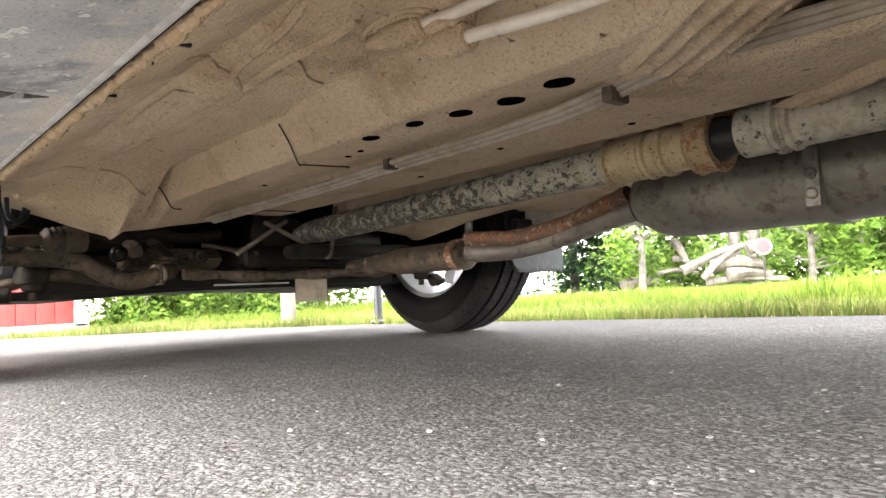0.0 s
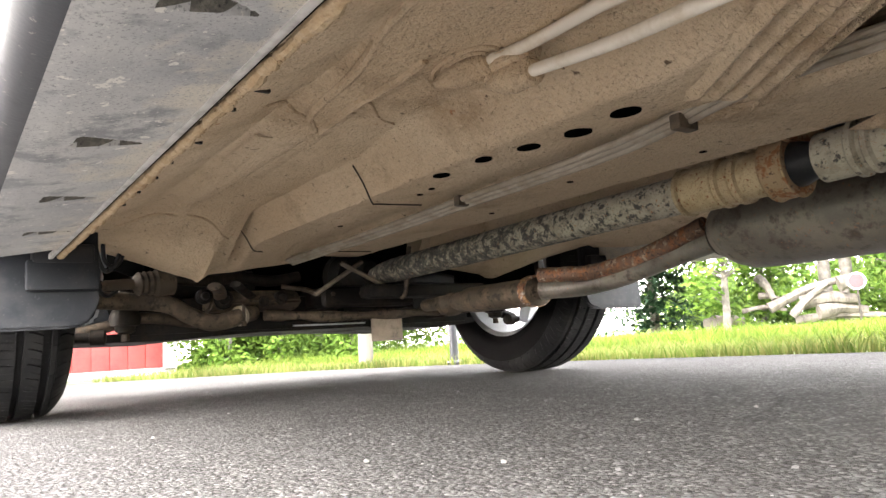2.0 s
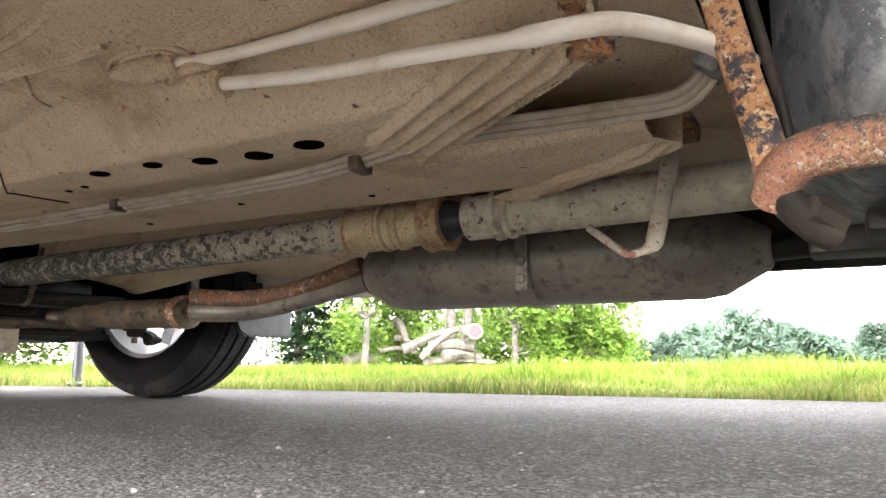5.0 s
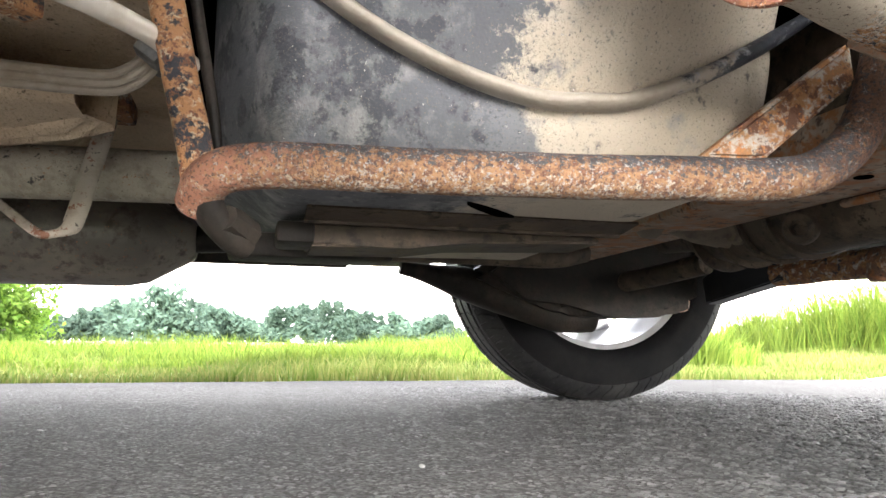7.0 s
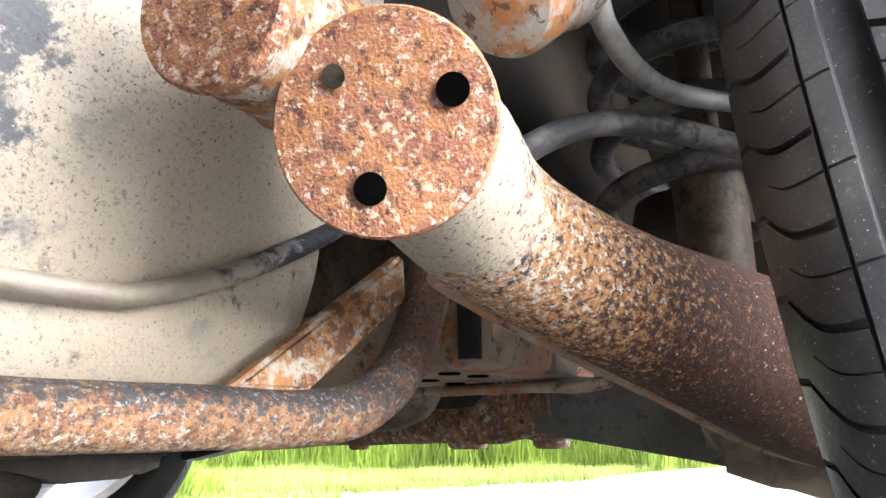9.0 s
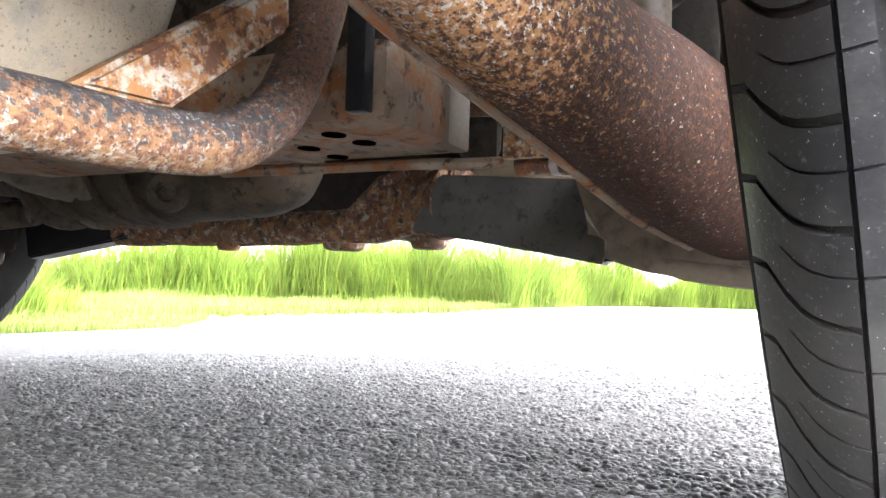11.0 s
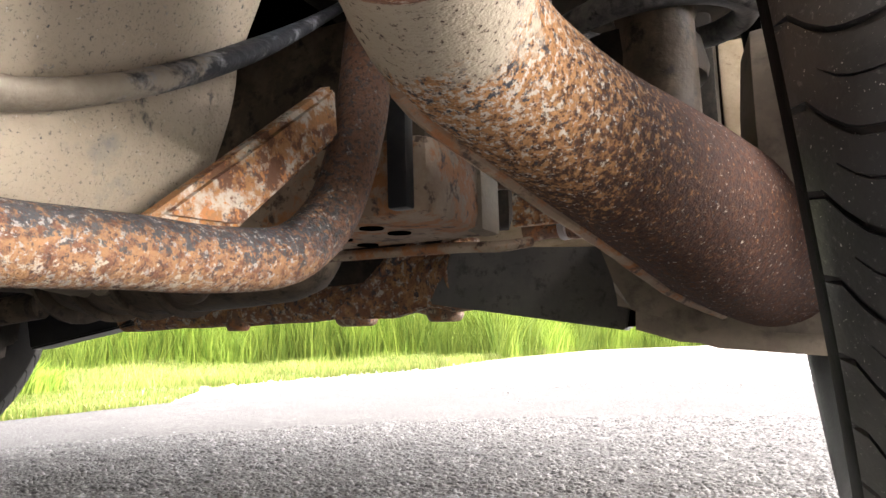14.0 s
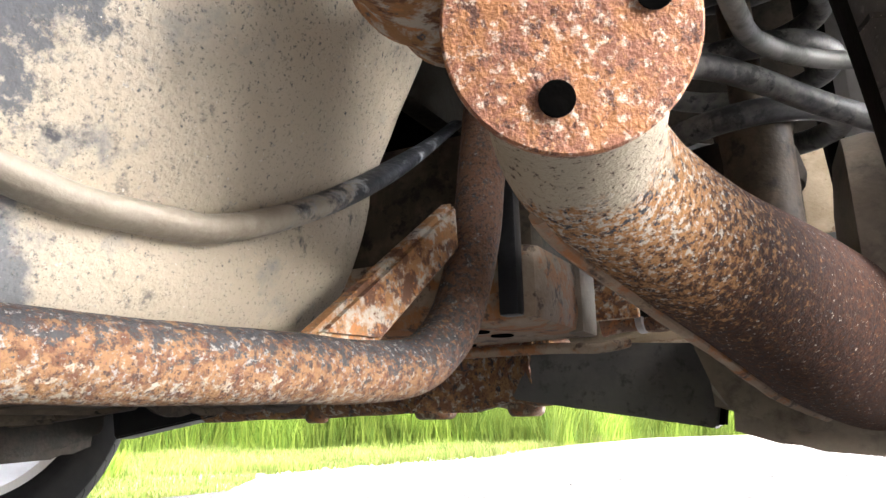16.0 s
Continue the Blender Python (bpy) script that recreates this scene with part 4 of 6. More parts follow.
def sills():
    for s in (-1, 1):
        y0, y1 = 0.60 if s < 0 else 0.92, 2.20
        if s < 0:
            xs, ys = np.arange(-0.816, -0.7035, 0.0022).tolist(), np.arange(0.60, 2.2001, 0.0025).tolist()
            verts, n = [(x, y, sill_z(x, y)) for y in ys for x in xs], len(xs)
            faces = [(j * n + i, j * n + i + 1, (j + 1) * n + i + 1, (j + 1) * n + i) for j in range(len(ys) - 1) for i in range(n - 1)]
            under = from_arrays("sill_cladding", verts, faces, M_SILL, car, label="grey plastic sill underside spattered with dried mud")
            under.data.set_sharp_from_angle(angle=radians(50))
            under.data.materials.append(M_SLOT)
            mid = [(verts[f[0]][0] + 0.0011, verts[f[0]][1] + 0.0012) for f in faces]
            under.data.polygons.foreach_set("material_index", [1 if slot_depth(x, y) > 0.02 else 0 for x, y in mid])
            part("sill_core", rbox((-0.815, 0.60, 0.315), (-0.690, 2.16, 0.46), 0.0), M_VOID, car)
        else:
            part("sill_cladding", prism([(0.688, 0.318), (0.697, 0.300), (0.704, 0.298), (0.80, 0.282), (0.8152, 0.2825), (0.8152, 0.46), (0.70, 0.46)], "y", y0, y1, 0.003), M_SILL, car, "grey plastic sill underside")
        face = [(0.8154, 0.2823), (0.826, 0.2845), (0.835, 0.2895), (0.842, 0.298), (0.8455, 0.310), (0.847, 0.333), (0.849, 0.340), (0.856, 0.344), (0.866, 0.349), (0.874, 0.36), (0.88, 0.40), (0.89, 0.46), (0.8154, 0.46)]
        bm = bmesh.new()
        rows = []
        for y in np.linspace(y0, y1, 60):
            lift = 0.055 * max(0.0, (y - 2.04) / 0.16) ** 2
            rows.append([bm.verts.new((s * x, y, max(z, min(z + lift, 0.46)))) for x, z in face])
        for a, b in zip(rows, rows[1:]):
            for k in range(len(face)):
                l = (k + 1) % len(face)
                bm.faces.new((a[k], a[l], b[l], b[k]))
        bm.faces.new(rows[0])
        bm.faces.new(rows[-1][::-1])
        part("sill_face", bm, M_SILLFACE, car, "rounded dark grey outer face of the sill", smooth=50)
        bm = bmesh.new()
        path = [Vector((s * 0.687 - s * 0.0015 * noise.noise((y * 60, 5, 0)), y, 0.3015 + 0.0025 * noise.noise((y * 45, 0, 0)))) for y in np.arange(0.61, 2.19, 0.004)]
        sweep(bm, path, lambda t: 0.0052 + 0.0022 * noise.noise((t * 190, 3, 0)) + 0.0016 * noise.noise((t * 420, 7, 0)), 10, wobble=0.003)
        for k in range(260 if s < 0 else 0):
            y = 0.62 + 1.56 * k / 260
            h = noise.noise((y * 31, 9, 0))
            bmesh.ops.create_icosphere(bm, subdivisions=1, radius=0.0022 + 0.0012 * h, matrix=Matrix.Translation((-0.684 + 0.004 * noise.noise((y * 77, 2, 0)), y, 0.3005 + 0.003 * h)) @ Matrix.Diagonal((1, 1.4, 1, 1)))
        part("pinch_weld", bm, M_SEAL, car, "crumbling orange-tan seam sealer along the pinch weld")
        y0 = 0.62 if s < 0 else 0.94
        part("sill_lip", rbox((min(s * 0.698, s * 0.705), y0, 0.2965), (max(s * 0.698, s * 0.705), 2.19, 0.306), 0.002), M_LIP, car, "pale lip of the sill")
        part("weld_gap", rbox((min(s * 0.694, s * 0.6975), y0, 0.3005), (max(s * 0.694, s * 0.6975), 2.19, 0.312), 0.0), M_VOID, car)


sills()


def front_flaps():
    for s in (-1, 1):
        edge = [(0.620, 0.40), (0.620, 0.225), (0.623, 0.206), (0.632, 0.190), (0.648, 0.180), (0.67, 0.176), (0.85, 0.176), (0.85, 0.40)]
        bm = prism([(s * x, z) for x, z in edge], "y", 2.195, 2.215, 0.005)
        part("mud_flap", bm, M_FLAP, car, "dark grey plastic mud flap")
        bm = rbox((s * 0.68 - 0.058, 2.172, 0.243), (s * 0.68 + 0.058, 2.198, 0.297), 0.006)
        part("flap_block", bm, M_FLAP, car)
        bm = rbox((s * 0.68 - 0.05, 2.17, 0.29), (s * 0.68 + 0.05, 2.20, 0.325), 0.006)
        part("flap_clip", bm, M_BLACK, car)


front_flaps()


# -- pipes and lines under the floor
def clamp_ring(c, d, r, w=0.012):
    c, d = Vector(c), Vector(d).normalized()
    return lathe(c - d * w / 2, c + d, [(0, r - 0.002), (0.001, r), (w - 0.001, r), (w, r - 0.002)], 18)


def cable_brackets():
    part("cable_bracket", rbox((-0.390, 0.886, 0.330), (-0.358, 0.906, 0.345), 0.003, turn=pose(0, 0, 0, 0, 0, -38)), M_STRAP, car, "orange rusty cable bracket")
    part("cable_bracket", rbox((-0.44, 0.890, 0.352), (-0.40, 0.905, 0.40), 0.004), M_STRAP, car, "orange rusty cable bracket")


cable_brackets()


def lines():
    a = [(-0.418, 1.285, 0.386), (-0.412, 1.22, 0.384), (-0.422, 1.06, 0.379), (-0.42, 0.98, 0.382), (-0.395, 0.86, 0.398)]
    b = [(-0.404, 1.238, 0.362), (-0.42, 1.12, 0.343), (-0.446, 1.006, 0.326), (-0.442, 0.94, 0.324), (-0.437, 0.885, 0.325), (-0.417, 0.859, 0.33), (-0.345, 0.823, 0.340), (-0.315, 0.806, 0.338), (-0.288, 0.795, 0.338)]
    for pts in (a, b):
        part("cable_sleeve", tube(pts, lambda t: 0.0062 + 0.0016 * step(0.40, 0.405, t)), M_TUBE, car, "pale sleeved brake cable")
        start, way = Vector(pts[0]), (Vector(pts[0]) - Vector(pts[1])).normalized()
        bm = lathe(start - way * 0.006, start + way, [(0, 0.0105), (0.003, 0.0145), (0.007, 0.0150), (0.0095, 0.0115), (0.013, 0.0115), (0.018, 0.0145), (0.034, 0.0165), (0.055, 0.014), (0.085, 0.005)], 24)
        part("cable_boss", bm, M_PAN, car, "dusty collared cable grommet")
        pad = lathe(start + way * 0.035 + Vector((0, 0, 0.020)), start + way * 0.035, [(0, 0.028), (0.010, 0.026), (0.014, 0.021)], 28)
        bmesh.ops.scale(pad, vec=(0.8, 1.5, 1), verts=pad.verts, space=Matrix.Translation(-(start + way * 0.035)))
        part("boss_pad", pad, M_PAN, car, "raised oval pressing under the grommet")
    for cx, cy in ((-0.424, 1.312), (-0.392, 1.296)):
        for grow in (1.0, 1.45):
            loop = []
            for k in range(49):
                a = 2 * math.pi * k / 48
                x, y = cx + 0.0155 * grow * math.cos(a), cy + 0.034 * grow * math.sin(a)
                loop.append(Vector((x, y, pan_z(x, y) - 0.001)))
            part("boss_rim", sweep(bmesh.new(), loop, 0.0026, 8, cap=False), M_PAN, car, "raised pressed rim round the grommet")
    for k in range(3):
        d, dz = k * 0.008, -k * 0.0035
        e, ez = k * 0.0025, -k * 0.0066
        p = [(-0.212 + d, 2.30, 0.316 + dz), (-0.215 + d, 1.9, 0.318 + dz), (-0.219 + d, 1.60, 0.322 + dz), (-0.222 + d, 1.30, 0.327 + dz), (-0.214 + e, 1.13, 0.3515 + ez), (-0.206 + e, 0.97, 0.3535 + ez), (-0.202 + e, 0.885 - k * 0.002, 0.3535 + ez), (-0.20 + e, 0.860 - k * 0.004, 0.360 + ez * 0.9), (-0.20 + e, 0.843 - k * 0.005, 0.376 + ez * 0.5), (-0.20 + e, 0.835 - k * 0.006, 0.398)]
        part("brake_line", tube(p, 0.0043, 10), M_LINE, car, "thin dusty brake line")
    part("line_block", rbox((-0.222, 0.822, 0.366), (-0.178, 0.846, 0.392), 0.004, turn=pose(0, 0, 0, 35, 0, 0)), M_HOSE, car, "grey line retaining block")
    for y in (1.615, 1.215):
        part("line_clip", rbox((-0.226, y - 0.007, 0.3125 + (1.6 - y) * 0.018), (-0.194, y + 0.007, 0.329 + (1.6 - y) * 0.02), 0.003), M_OLD, car, "black line clip")


lines()

# -- driveshaft
XS = 0.08


def driveshaft():
    shaft = new("driveshaft")
    shaft.parent = car
    tagged(shaft, "flaking grey two-piece driveshaft")
    z = lambda y: 0.295 + (2.4 - y) * 0.0195
    bm = lathe((XS, 2.42, z(2.42)), (XS, 1.30, z(1.30)), [(0, 0.018), (0.05, 0.026), (0.10, 0.0295), (0.14, 0.0295), (0.145, 0.0305), (0.15, 0.0295), (0.985, 0.0295)], 36)
    part("front_tube", bm, M_SHAFT, shaft)
    bm = lathe((XS, 1.44, z(1.44)), (XS, 1.3, z(1.3)), [(0, 0.0293), (0.003, 0.0325), (0.006, 0.0375), (0.011, 0.0375), (0.014, 0.0335), (0.018, 0.0345), (0.068, 0.0345), (0.070, 0.0325), (0.073, 0.0372), (0.079, 0.0372), (0.082, 0.0325), (0.085, 0.0345), (0.096, 0.0345), (0.098, 0.0325), (0.101, 0.0375), (0.109, 0.0375), (0.112, 0.0330), (0.140, 0.0330), (0.146, 0.0300), (0.150, 0.0255)], 44)
    part("collar", bm, M_COLLAR, shaft, "yellowed ringed collar specked with rust")
    part("joint", lathe((XS, 1.30, z(1.30)), (XS, 1.2, z(1.2)), [(0, 0.024), (0.02, 0.031), (0.05, 0.031), (0.07, 0.024), (0.085, 0.024)], 28), M_BLACK, shaft, "black rubber bearing sleeve")
    ring = lathe((XS, 1.290, z(1.290)), (XS, 1.0, z(1.0)), [(0, 0.0325), (0.0, 0.0440), (0.003, 0.0455), (0.010, 0.0430), (0.030, 0.0430), (0.034, 0.0455), (0.036, 0.0445), (0.034, 0.0325)], 36)
    part("centre_bearing", ring, M_BEARING, shaft, "tan centre bearing ring breaking out in rust")
    part("bearing_bracket", prism([(XS - 0.062, 0.366), (XS - 0.056, 0.352), (XS - 0.030, 0.346), (XS + 0.030, 0.346), (XS + 0.056, 0.352), (XS + 0.062, 0.366), (XS + 0.062, 0.372), (XS - 0.062, 0.372)], "y", 1.245, 1.30, 0.002), M_BEARING, shaft, "rusty bearing bracket")
    for dx in (-0.052, 0.052):
        part("bracket_bolt", lathe((XS + dx, 1.272, 0.353), (XS + dx, 1.272, 0.3), [(0, 0.009), (0.006, 0.009), (0.0075, 0.006)], 6), M_RUSTDARK, shaft)
    bm = lathe((XS, 1.225, z(1.225)), (XS, 0.1, z(0.1) + 0.004), [(0, 0.026), (0.004, 0.033), (0.045, 0.033), (0.049, 0.0375), (0.056, 0.0375), (0.060, 0.0315), (0.064, 0.0315), (0.068, 0.0365), (0.074, 0.0365), (0.078, 0.0325), (0.98, 0.0325), (1.03, 0.022), (1.08, 0.022)], 36)
    part("rear_tube", bm, M_SHAFT, shaft)


driveshaft()


# -- exhaust
def exhaust():
    ex = new("exhaust")
    ex.parent = car
    tagged(ex, "dull grey exhaust with a rusty pipe")
    x = 0.36
    prof = [(0, 0.036), (0.004, 0.052), (0.03, 0.066), (0.055, 0.074), (0.10, 0.076), (0.33, 0.076), (0.332, 0.079), (0.345, 0.079), (0.347, 0.076), (0.62, 0.076), (0.655, 0.070), (0.72, 0.034), (0.725, 0.028)]
    part("muffler", lathe((x, 1.56, 0.283), (x, 0.8, 0.285), prof, 40, squash=(1.35, 1.0)), M_MUF, ex, "dull grey oval muffler")
    part("muffler_band", lathe((x, 1.225, 0.284), (x, 0.8, 0.284), [(0, 0.078), (0.002, 0.081), (0.022, 0.081), (0.024, 0.078)], 40, squash=(1.35, 1.0)), M_MUF, ex)
    part("front_pipe", tube([(0.355, 1.57, 0.275), (0.355, 1.68, 0.256), (0.35, 1.80, 0.232), (0.34, 1.92, 0.218), (0.30, 2.02, 0.218)], 0.0235), M_MUF, ex)
    part("heat_pipe", tube([(0.33, 1.585, 0.300), (0.335, 1.68, 0.276), (0.335, 1.78, 0.255), (0.32, 1.88, 0.243), (0.30, 1.95, 0.246), (0.28, 2.0, 0.25)], 0.017, wobble=0.002), M_RUSTDARK, ex, "rusty heat shield pipe")
    part("band_bracket", rbox((0.248, 1.198, 0.225), (0.266, 1.222, 0.345), 0.006), M_MUF, ex)
    for z in (0.245, 0.275, 0.32):
        part("band_bolt", lathe((0.258, 1.21, z), (0.2, 1.21, z), [(0, 0.009), (0.014, 0.009), (0.016, 0.006)], 8), M_MUF, ex)
    part("muffler_collar", lathe((x, 1.578, 0.283), (x, 1.5, 0.283), [(0, 0.030), (0.003, 0.043), (0.022, 0.048), (0.024, 0.036)], 30, squash=(1.1, 1)), M_DARK, ex, "dark end collar")
    bm = lathe((0.30, 2.02, 0.214), (0.24, 2.40, 0.212), [(0, 0.02), (0.01, 0.040), (0.03, 0.036), (0.07, 0.040), (0.22, 0.038), (0.28, 0.026), (0.30, 0.042), (0.315, 0.042), (0.33, 0.02), (0.40, 0.02)], 20, squash=(1.2, 0.85))
    part("catalyst", bm, M_OLD, ex, "dull grey catalyst shell")
    part("catalyst_clamp", lathe((0.30, 2.03, 0.216), (0.29, 2.10, 0.215), [(0, 0.030), (0.003, 0.044), (0.022, 0.044), (0.025, 0.034)], 22, squash=(1.2, 0.85)), M_RUST, ex, "rusty pipe clamp")
    part("rear_pipe", tube([(x, 0.86, 0.285), (0.38, 0.7, 0.30), (0.42, 0.5, 0.34), (0.44, 0.25, 0.36), (0.42, -0.1, 0.36), (0.40, -0.4, 0.34)], 0.022), M_DARK, ex)
    hang = sweep(bmesh.new(), smooth_path([(0.025, 0.910, 0.395), (0.025, 0.914, 0.376), (0.025, 0.926, 0.323), (0.025, 0.940, 0.262), (0.025, 0.947, 0.249), (0.025, 0.960, 0.243), (0.025, 0.976, 0.242), (0.026, 1.0, 0.259), (0.03, 1.026, 0.280)], 6), lambda t: 0.0112 - 0.0062 * step(0.40, 0.62, t), 14, flat=0.35, up=(1, 0, 0))
    part("hanger_strap", hang, M_PLATE, ex, "bent dusty hanger strap with rusty edges")
    part("heat_shield", rbox((0.47, 0.58, 0.262), (0.49, 1.0, 0.44), 0.004), M_DARK, ex, "dark heat shield behind the muffler")
    part("hanger_bracket", rbox((-0.01, 0.885, 0.378), (0.05, 0.945, 0.404), 0.006), M_RUST, ex, "rusty hanger bracket")


exhaust()


# -- fuel tank and its guard tube
def tank():
    tk = new("fuel_tank")
    tk.parent = car
    tagged(tk, "black plastic fuel tank caked with pale dried mud")
    # near side as a sheet of stations along y, each with a bulging side
    ys = np.linspace(0.325, 0.785, 70)
    verts, rows = [], 46
    def flange(y):
        return 0.2985 + 0.50 * max(0.0, 0.49 - y) ** 1.35 * 1.9 + 1.05 * max(0.0, y - 0.53) ** 1.5 * 1.05
    for y in ys:
        zf = flange(y)
        front = step(0.785, 0.71, y)
        rear = step(0.325, 0.37, y)
        zb = 0.237 + 0.04 * (1 - front) + 0.05 * (1 - step(0.325, 0.41, y)) * 0.6
        for k in range(rows):
            f = k / (rows - 1)
            if f < 0.22:  # underside
                g = f / 0.22
                x, z = 0.10 + (-0.29 - 0.10) * g, zb + 0.004 * g
            elif f < 0.5:  # lower half of the side
                g = (f - 0.22) / 0.28
                x = -0.29 - 0.062 * math.sin(g * math.pi / 2) ** 0.8
                z = zb + 0.004 + (zf - zb - 0.004) * g ** 1.3
            else:
                g = (f - 0.5) / 0.5
                x = -0.356 - 0.055 * math.sin(min(g * 2.2, 1) * math.pi / 2) * rear * step(0.76, 0.55, y) + 0.08 * max(0, g - 0.45) ** 1.5
                z = zf + 0.004 + 0.30 * g
            x = x * (0.55 + 0.45 * (front ** 0.4)) if y > 0.71 else x
            x += 0.05 * (1 - rear) ** 2 - 0.045 * step(0.70, 0.42, y)
            x += 0.0016 * noise.noise((x * 30, y * 30, z * 30))
            verts.append((x, y, z))
    faces = [(i * rows + k, i * rows + k + 1, (i + 1) * rows + k + 1, (i + 1) * rows + k) for i in range(len(ys) - 1) for k in range(rows - 1)]
    n0 = len(verts)
    ends = [list(range(rows)), list(range((len(ys) - 1) * rows, len(ys) * rows))]
    for e, y in zip(ends, (0.335, 0.775)):
        verts += [(0.10, y, 0.26), (0.10, y, 0.58)]
        a = len(verts)
        faces.append(tuple(e) + (a - 1, a - 2))
    ob = from_arrays("shell", verts, faces, M_TANK, tk)
    ob.data.set_sharp_from_angle(angle=radians(50))
    path = [Vector((-0.3595 - 0.045 * step(0.70, 0.42, y), y, flange(y) + 0.002)) for y in np.linspace(0.262, 0.77, 60)]
    part("seam_flange", sweep(bmesh.new(), path, lambda t: 0.0060 + 0.0055 * step(0.0, 0.22, t), 20, flat=0.55), M_FLANGE, tk, "moulded seam ridge round the tank", smooth=60)
    plate = prism([(-0.252, 0.2385), (-0.214, 0.2335), (-0.213, 0.2310), (-0.206, 0.2310), (-0.206, 0.2345), (-0.250, 0.2410)], "y", 0.392, 0.70, 0.0)
    part("skid_plate", plate, M_OLD, tk, "thin rusty brown plate under the tank")
    part("tank_strap", prism([(0.694, 0.2340), (0.41, 0.2340), (0.405, 0.226), (0.55, 0.2205), (0.60, 0.2135), (0.694, 0.2120)], "x", -0.200, -0.120, 0.003), M_OLD, tk, "dusty brown steel channel under the tank")
    part("strap_block", rbox((-0.212, 0.690, 0.213), (-0.15, 0.724, 0.233), 0.005), M_DARK, tk)
    part("strap_lip", rbox((-0.112, 0.600, 0.2105), (-0.05, 0.770, 0.236), 0.005), M_DARK, tk, "dark lower rail under the tank")
    # flat black ellipse in place of a shaded recess
    part("drain_recess", lathe((-0.262, 0.535, 0.2405), (-0.262, 0.535, 0.2), [(0, 0.056), (0.0022, 0.055)], 40, squash=(0.11, 1.0)), M_VOID, tk, "dark round recess in the tank's floor")


tank()


def guard():
    g = new("tank_guard")
    g.parent = car
    tagged(g, "rusty bent steel tube guarding the fuel tank")
    pts = [(-0.325, 0.782, 0.222), (-0.345, 0.772, 0.238), (-0.357, 0.742, 0.2455), (-0.375, 0.668, 0.2445), (-0.385, 0.597, 0.244), (-0.398, 0.50, 0.2445), (-0.406, 0.44, 0.246), (-0.412, 0.385, 0.247), (-0.419, 0.342, 0.254), (-0.422, 0.310, 0.276), (-0.424, 0.292, 0.306), (-0.427, 0.280, 0.345), (-0.43, 0.272, 0.40), (-0.434, 0.262, 0.47)]
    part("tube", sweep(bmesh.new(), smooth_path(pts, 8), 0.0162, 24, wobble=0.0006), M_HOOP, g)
    pts = [(-0.345, 0.817, 0.40), (-0.340, 0.808, 0.36), (-0.336, 0.797, 0.31), (-0.333, 0.786, 0.265), (-0.331, 0.781, 0.236)]
    part("front_strap", sweep(bmesh.new(), smooth_path(pts, 6), 0.0125, 16, flat=0.5, up=(1, 0, 0)), M_STRAP, g, "flat rusty strap with scraps of black paint")
    part("strap_edge", tube([(-0.320, 0.795, 0.40), (-0.316, 0.786, 0.35), (-0.312, 0.776, 0.30), (-0.310, 0.770, 0.255)], 0.0045), M_DARK, g)
    part("guard_toe", tube([(-0.336, 0.778, 0.226), (-0.330, 0.770, 0.212), (-0.320, 0.757, 0.198), (-0.312, 0.748, 0.193)], lambda t: 0.0145 - 0.004 * t, 16, flat=0.8), M_DARK, g, "dark grimy metal toe of the guard")
    part("strap_bolt", lathe((-0.335, 0.762, 0.212), (-0.30, 0.74, 0.20), [(0, 0.010), (0.008, 0.012), (0.03, 0.012), (0.034, 0.006)], 8), M_DARK, g)
    bm = bmesh.new()
    a, b, c, d = Vector((-0.414, 0.432, 0.260)), Vector((-0.420, 0.382, 0.261)), Vector((-0.428, 0.305, 0.325)), Vector((-0.428, 0.308, 0.356))
    off = Vector((0.012, 0.002, 0.0))
    for quad in ((a, b, c, d),):
        lo, hi = [bm.verts.new(v) for v in quad], [bm.verts.new(v + off) for v in quad]
        bm.faces.new(lo), bm.faces.new(hi[::-1])
        for k in range(4):
            bm.faces.new((lo[k], lo[(k + 1) % 4], hi[(k + 1) % 4], hi[k]))
    bmesh.ops.bevel(bm, geom=list(bm.edges), offset=0.003, segments=2, affect="EDGES")
    part("gusset", bm, M_FLAKE, g, "flaking rusty gusset")


guard()


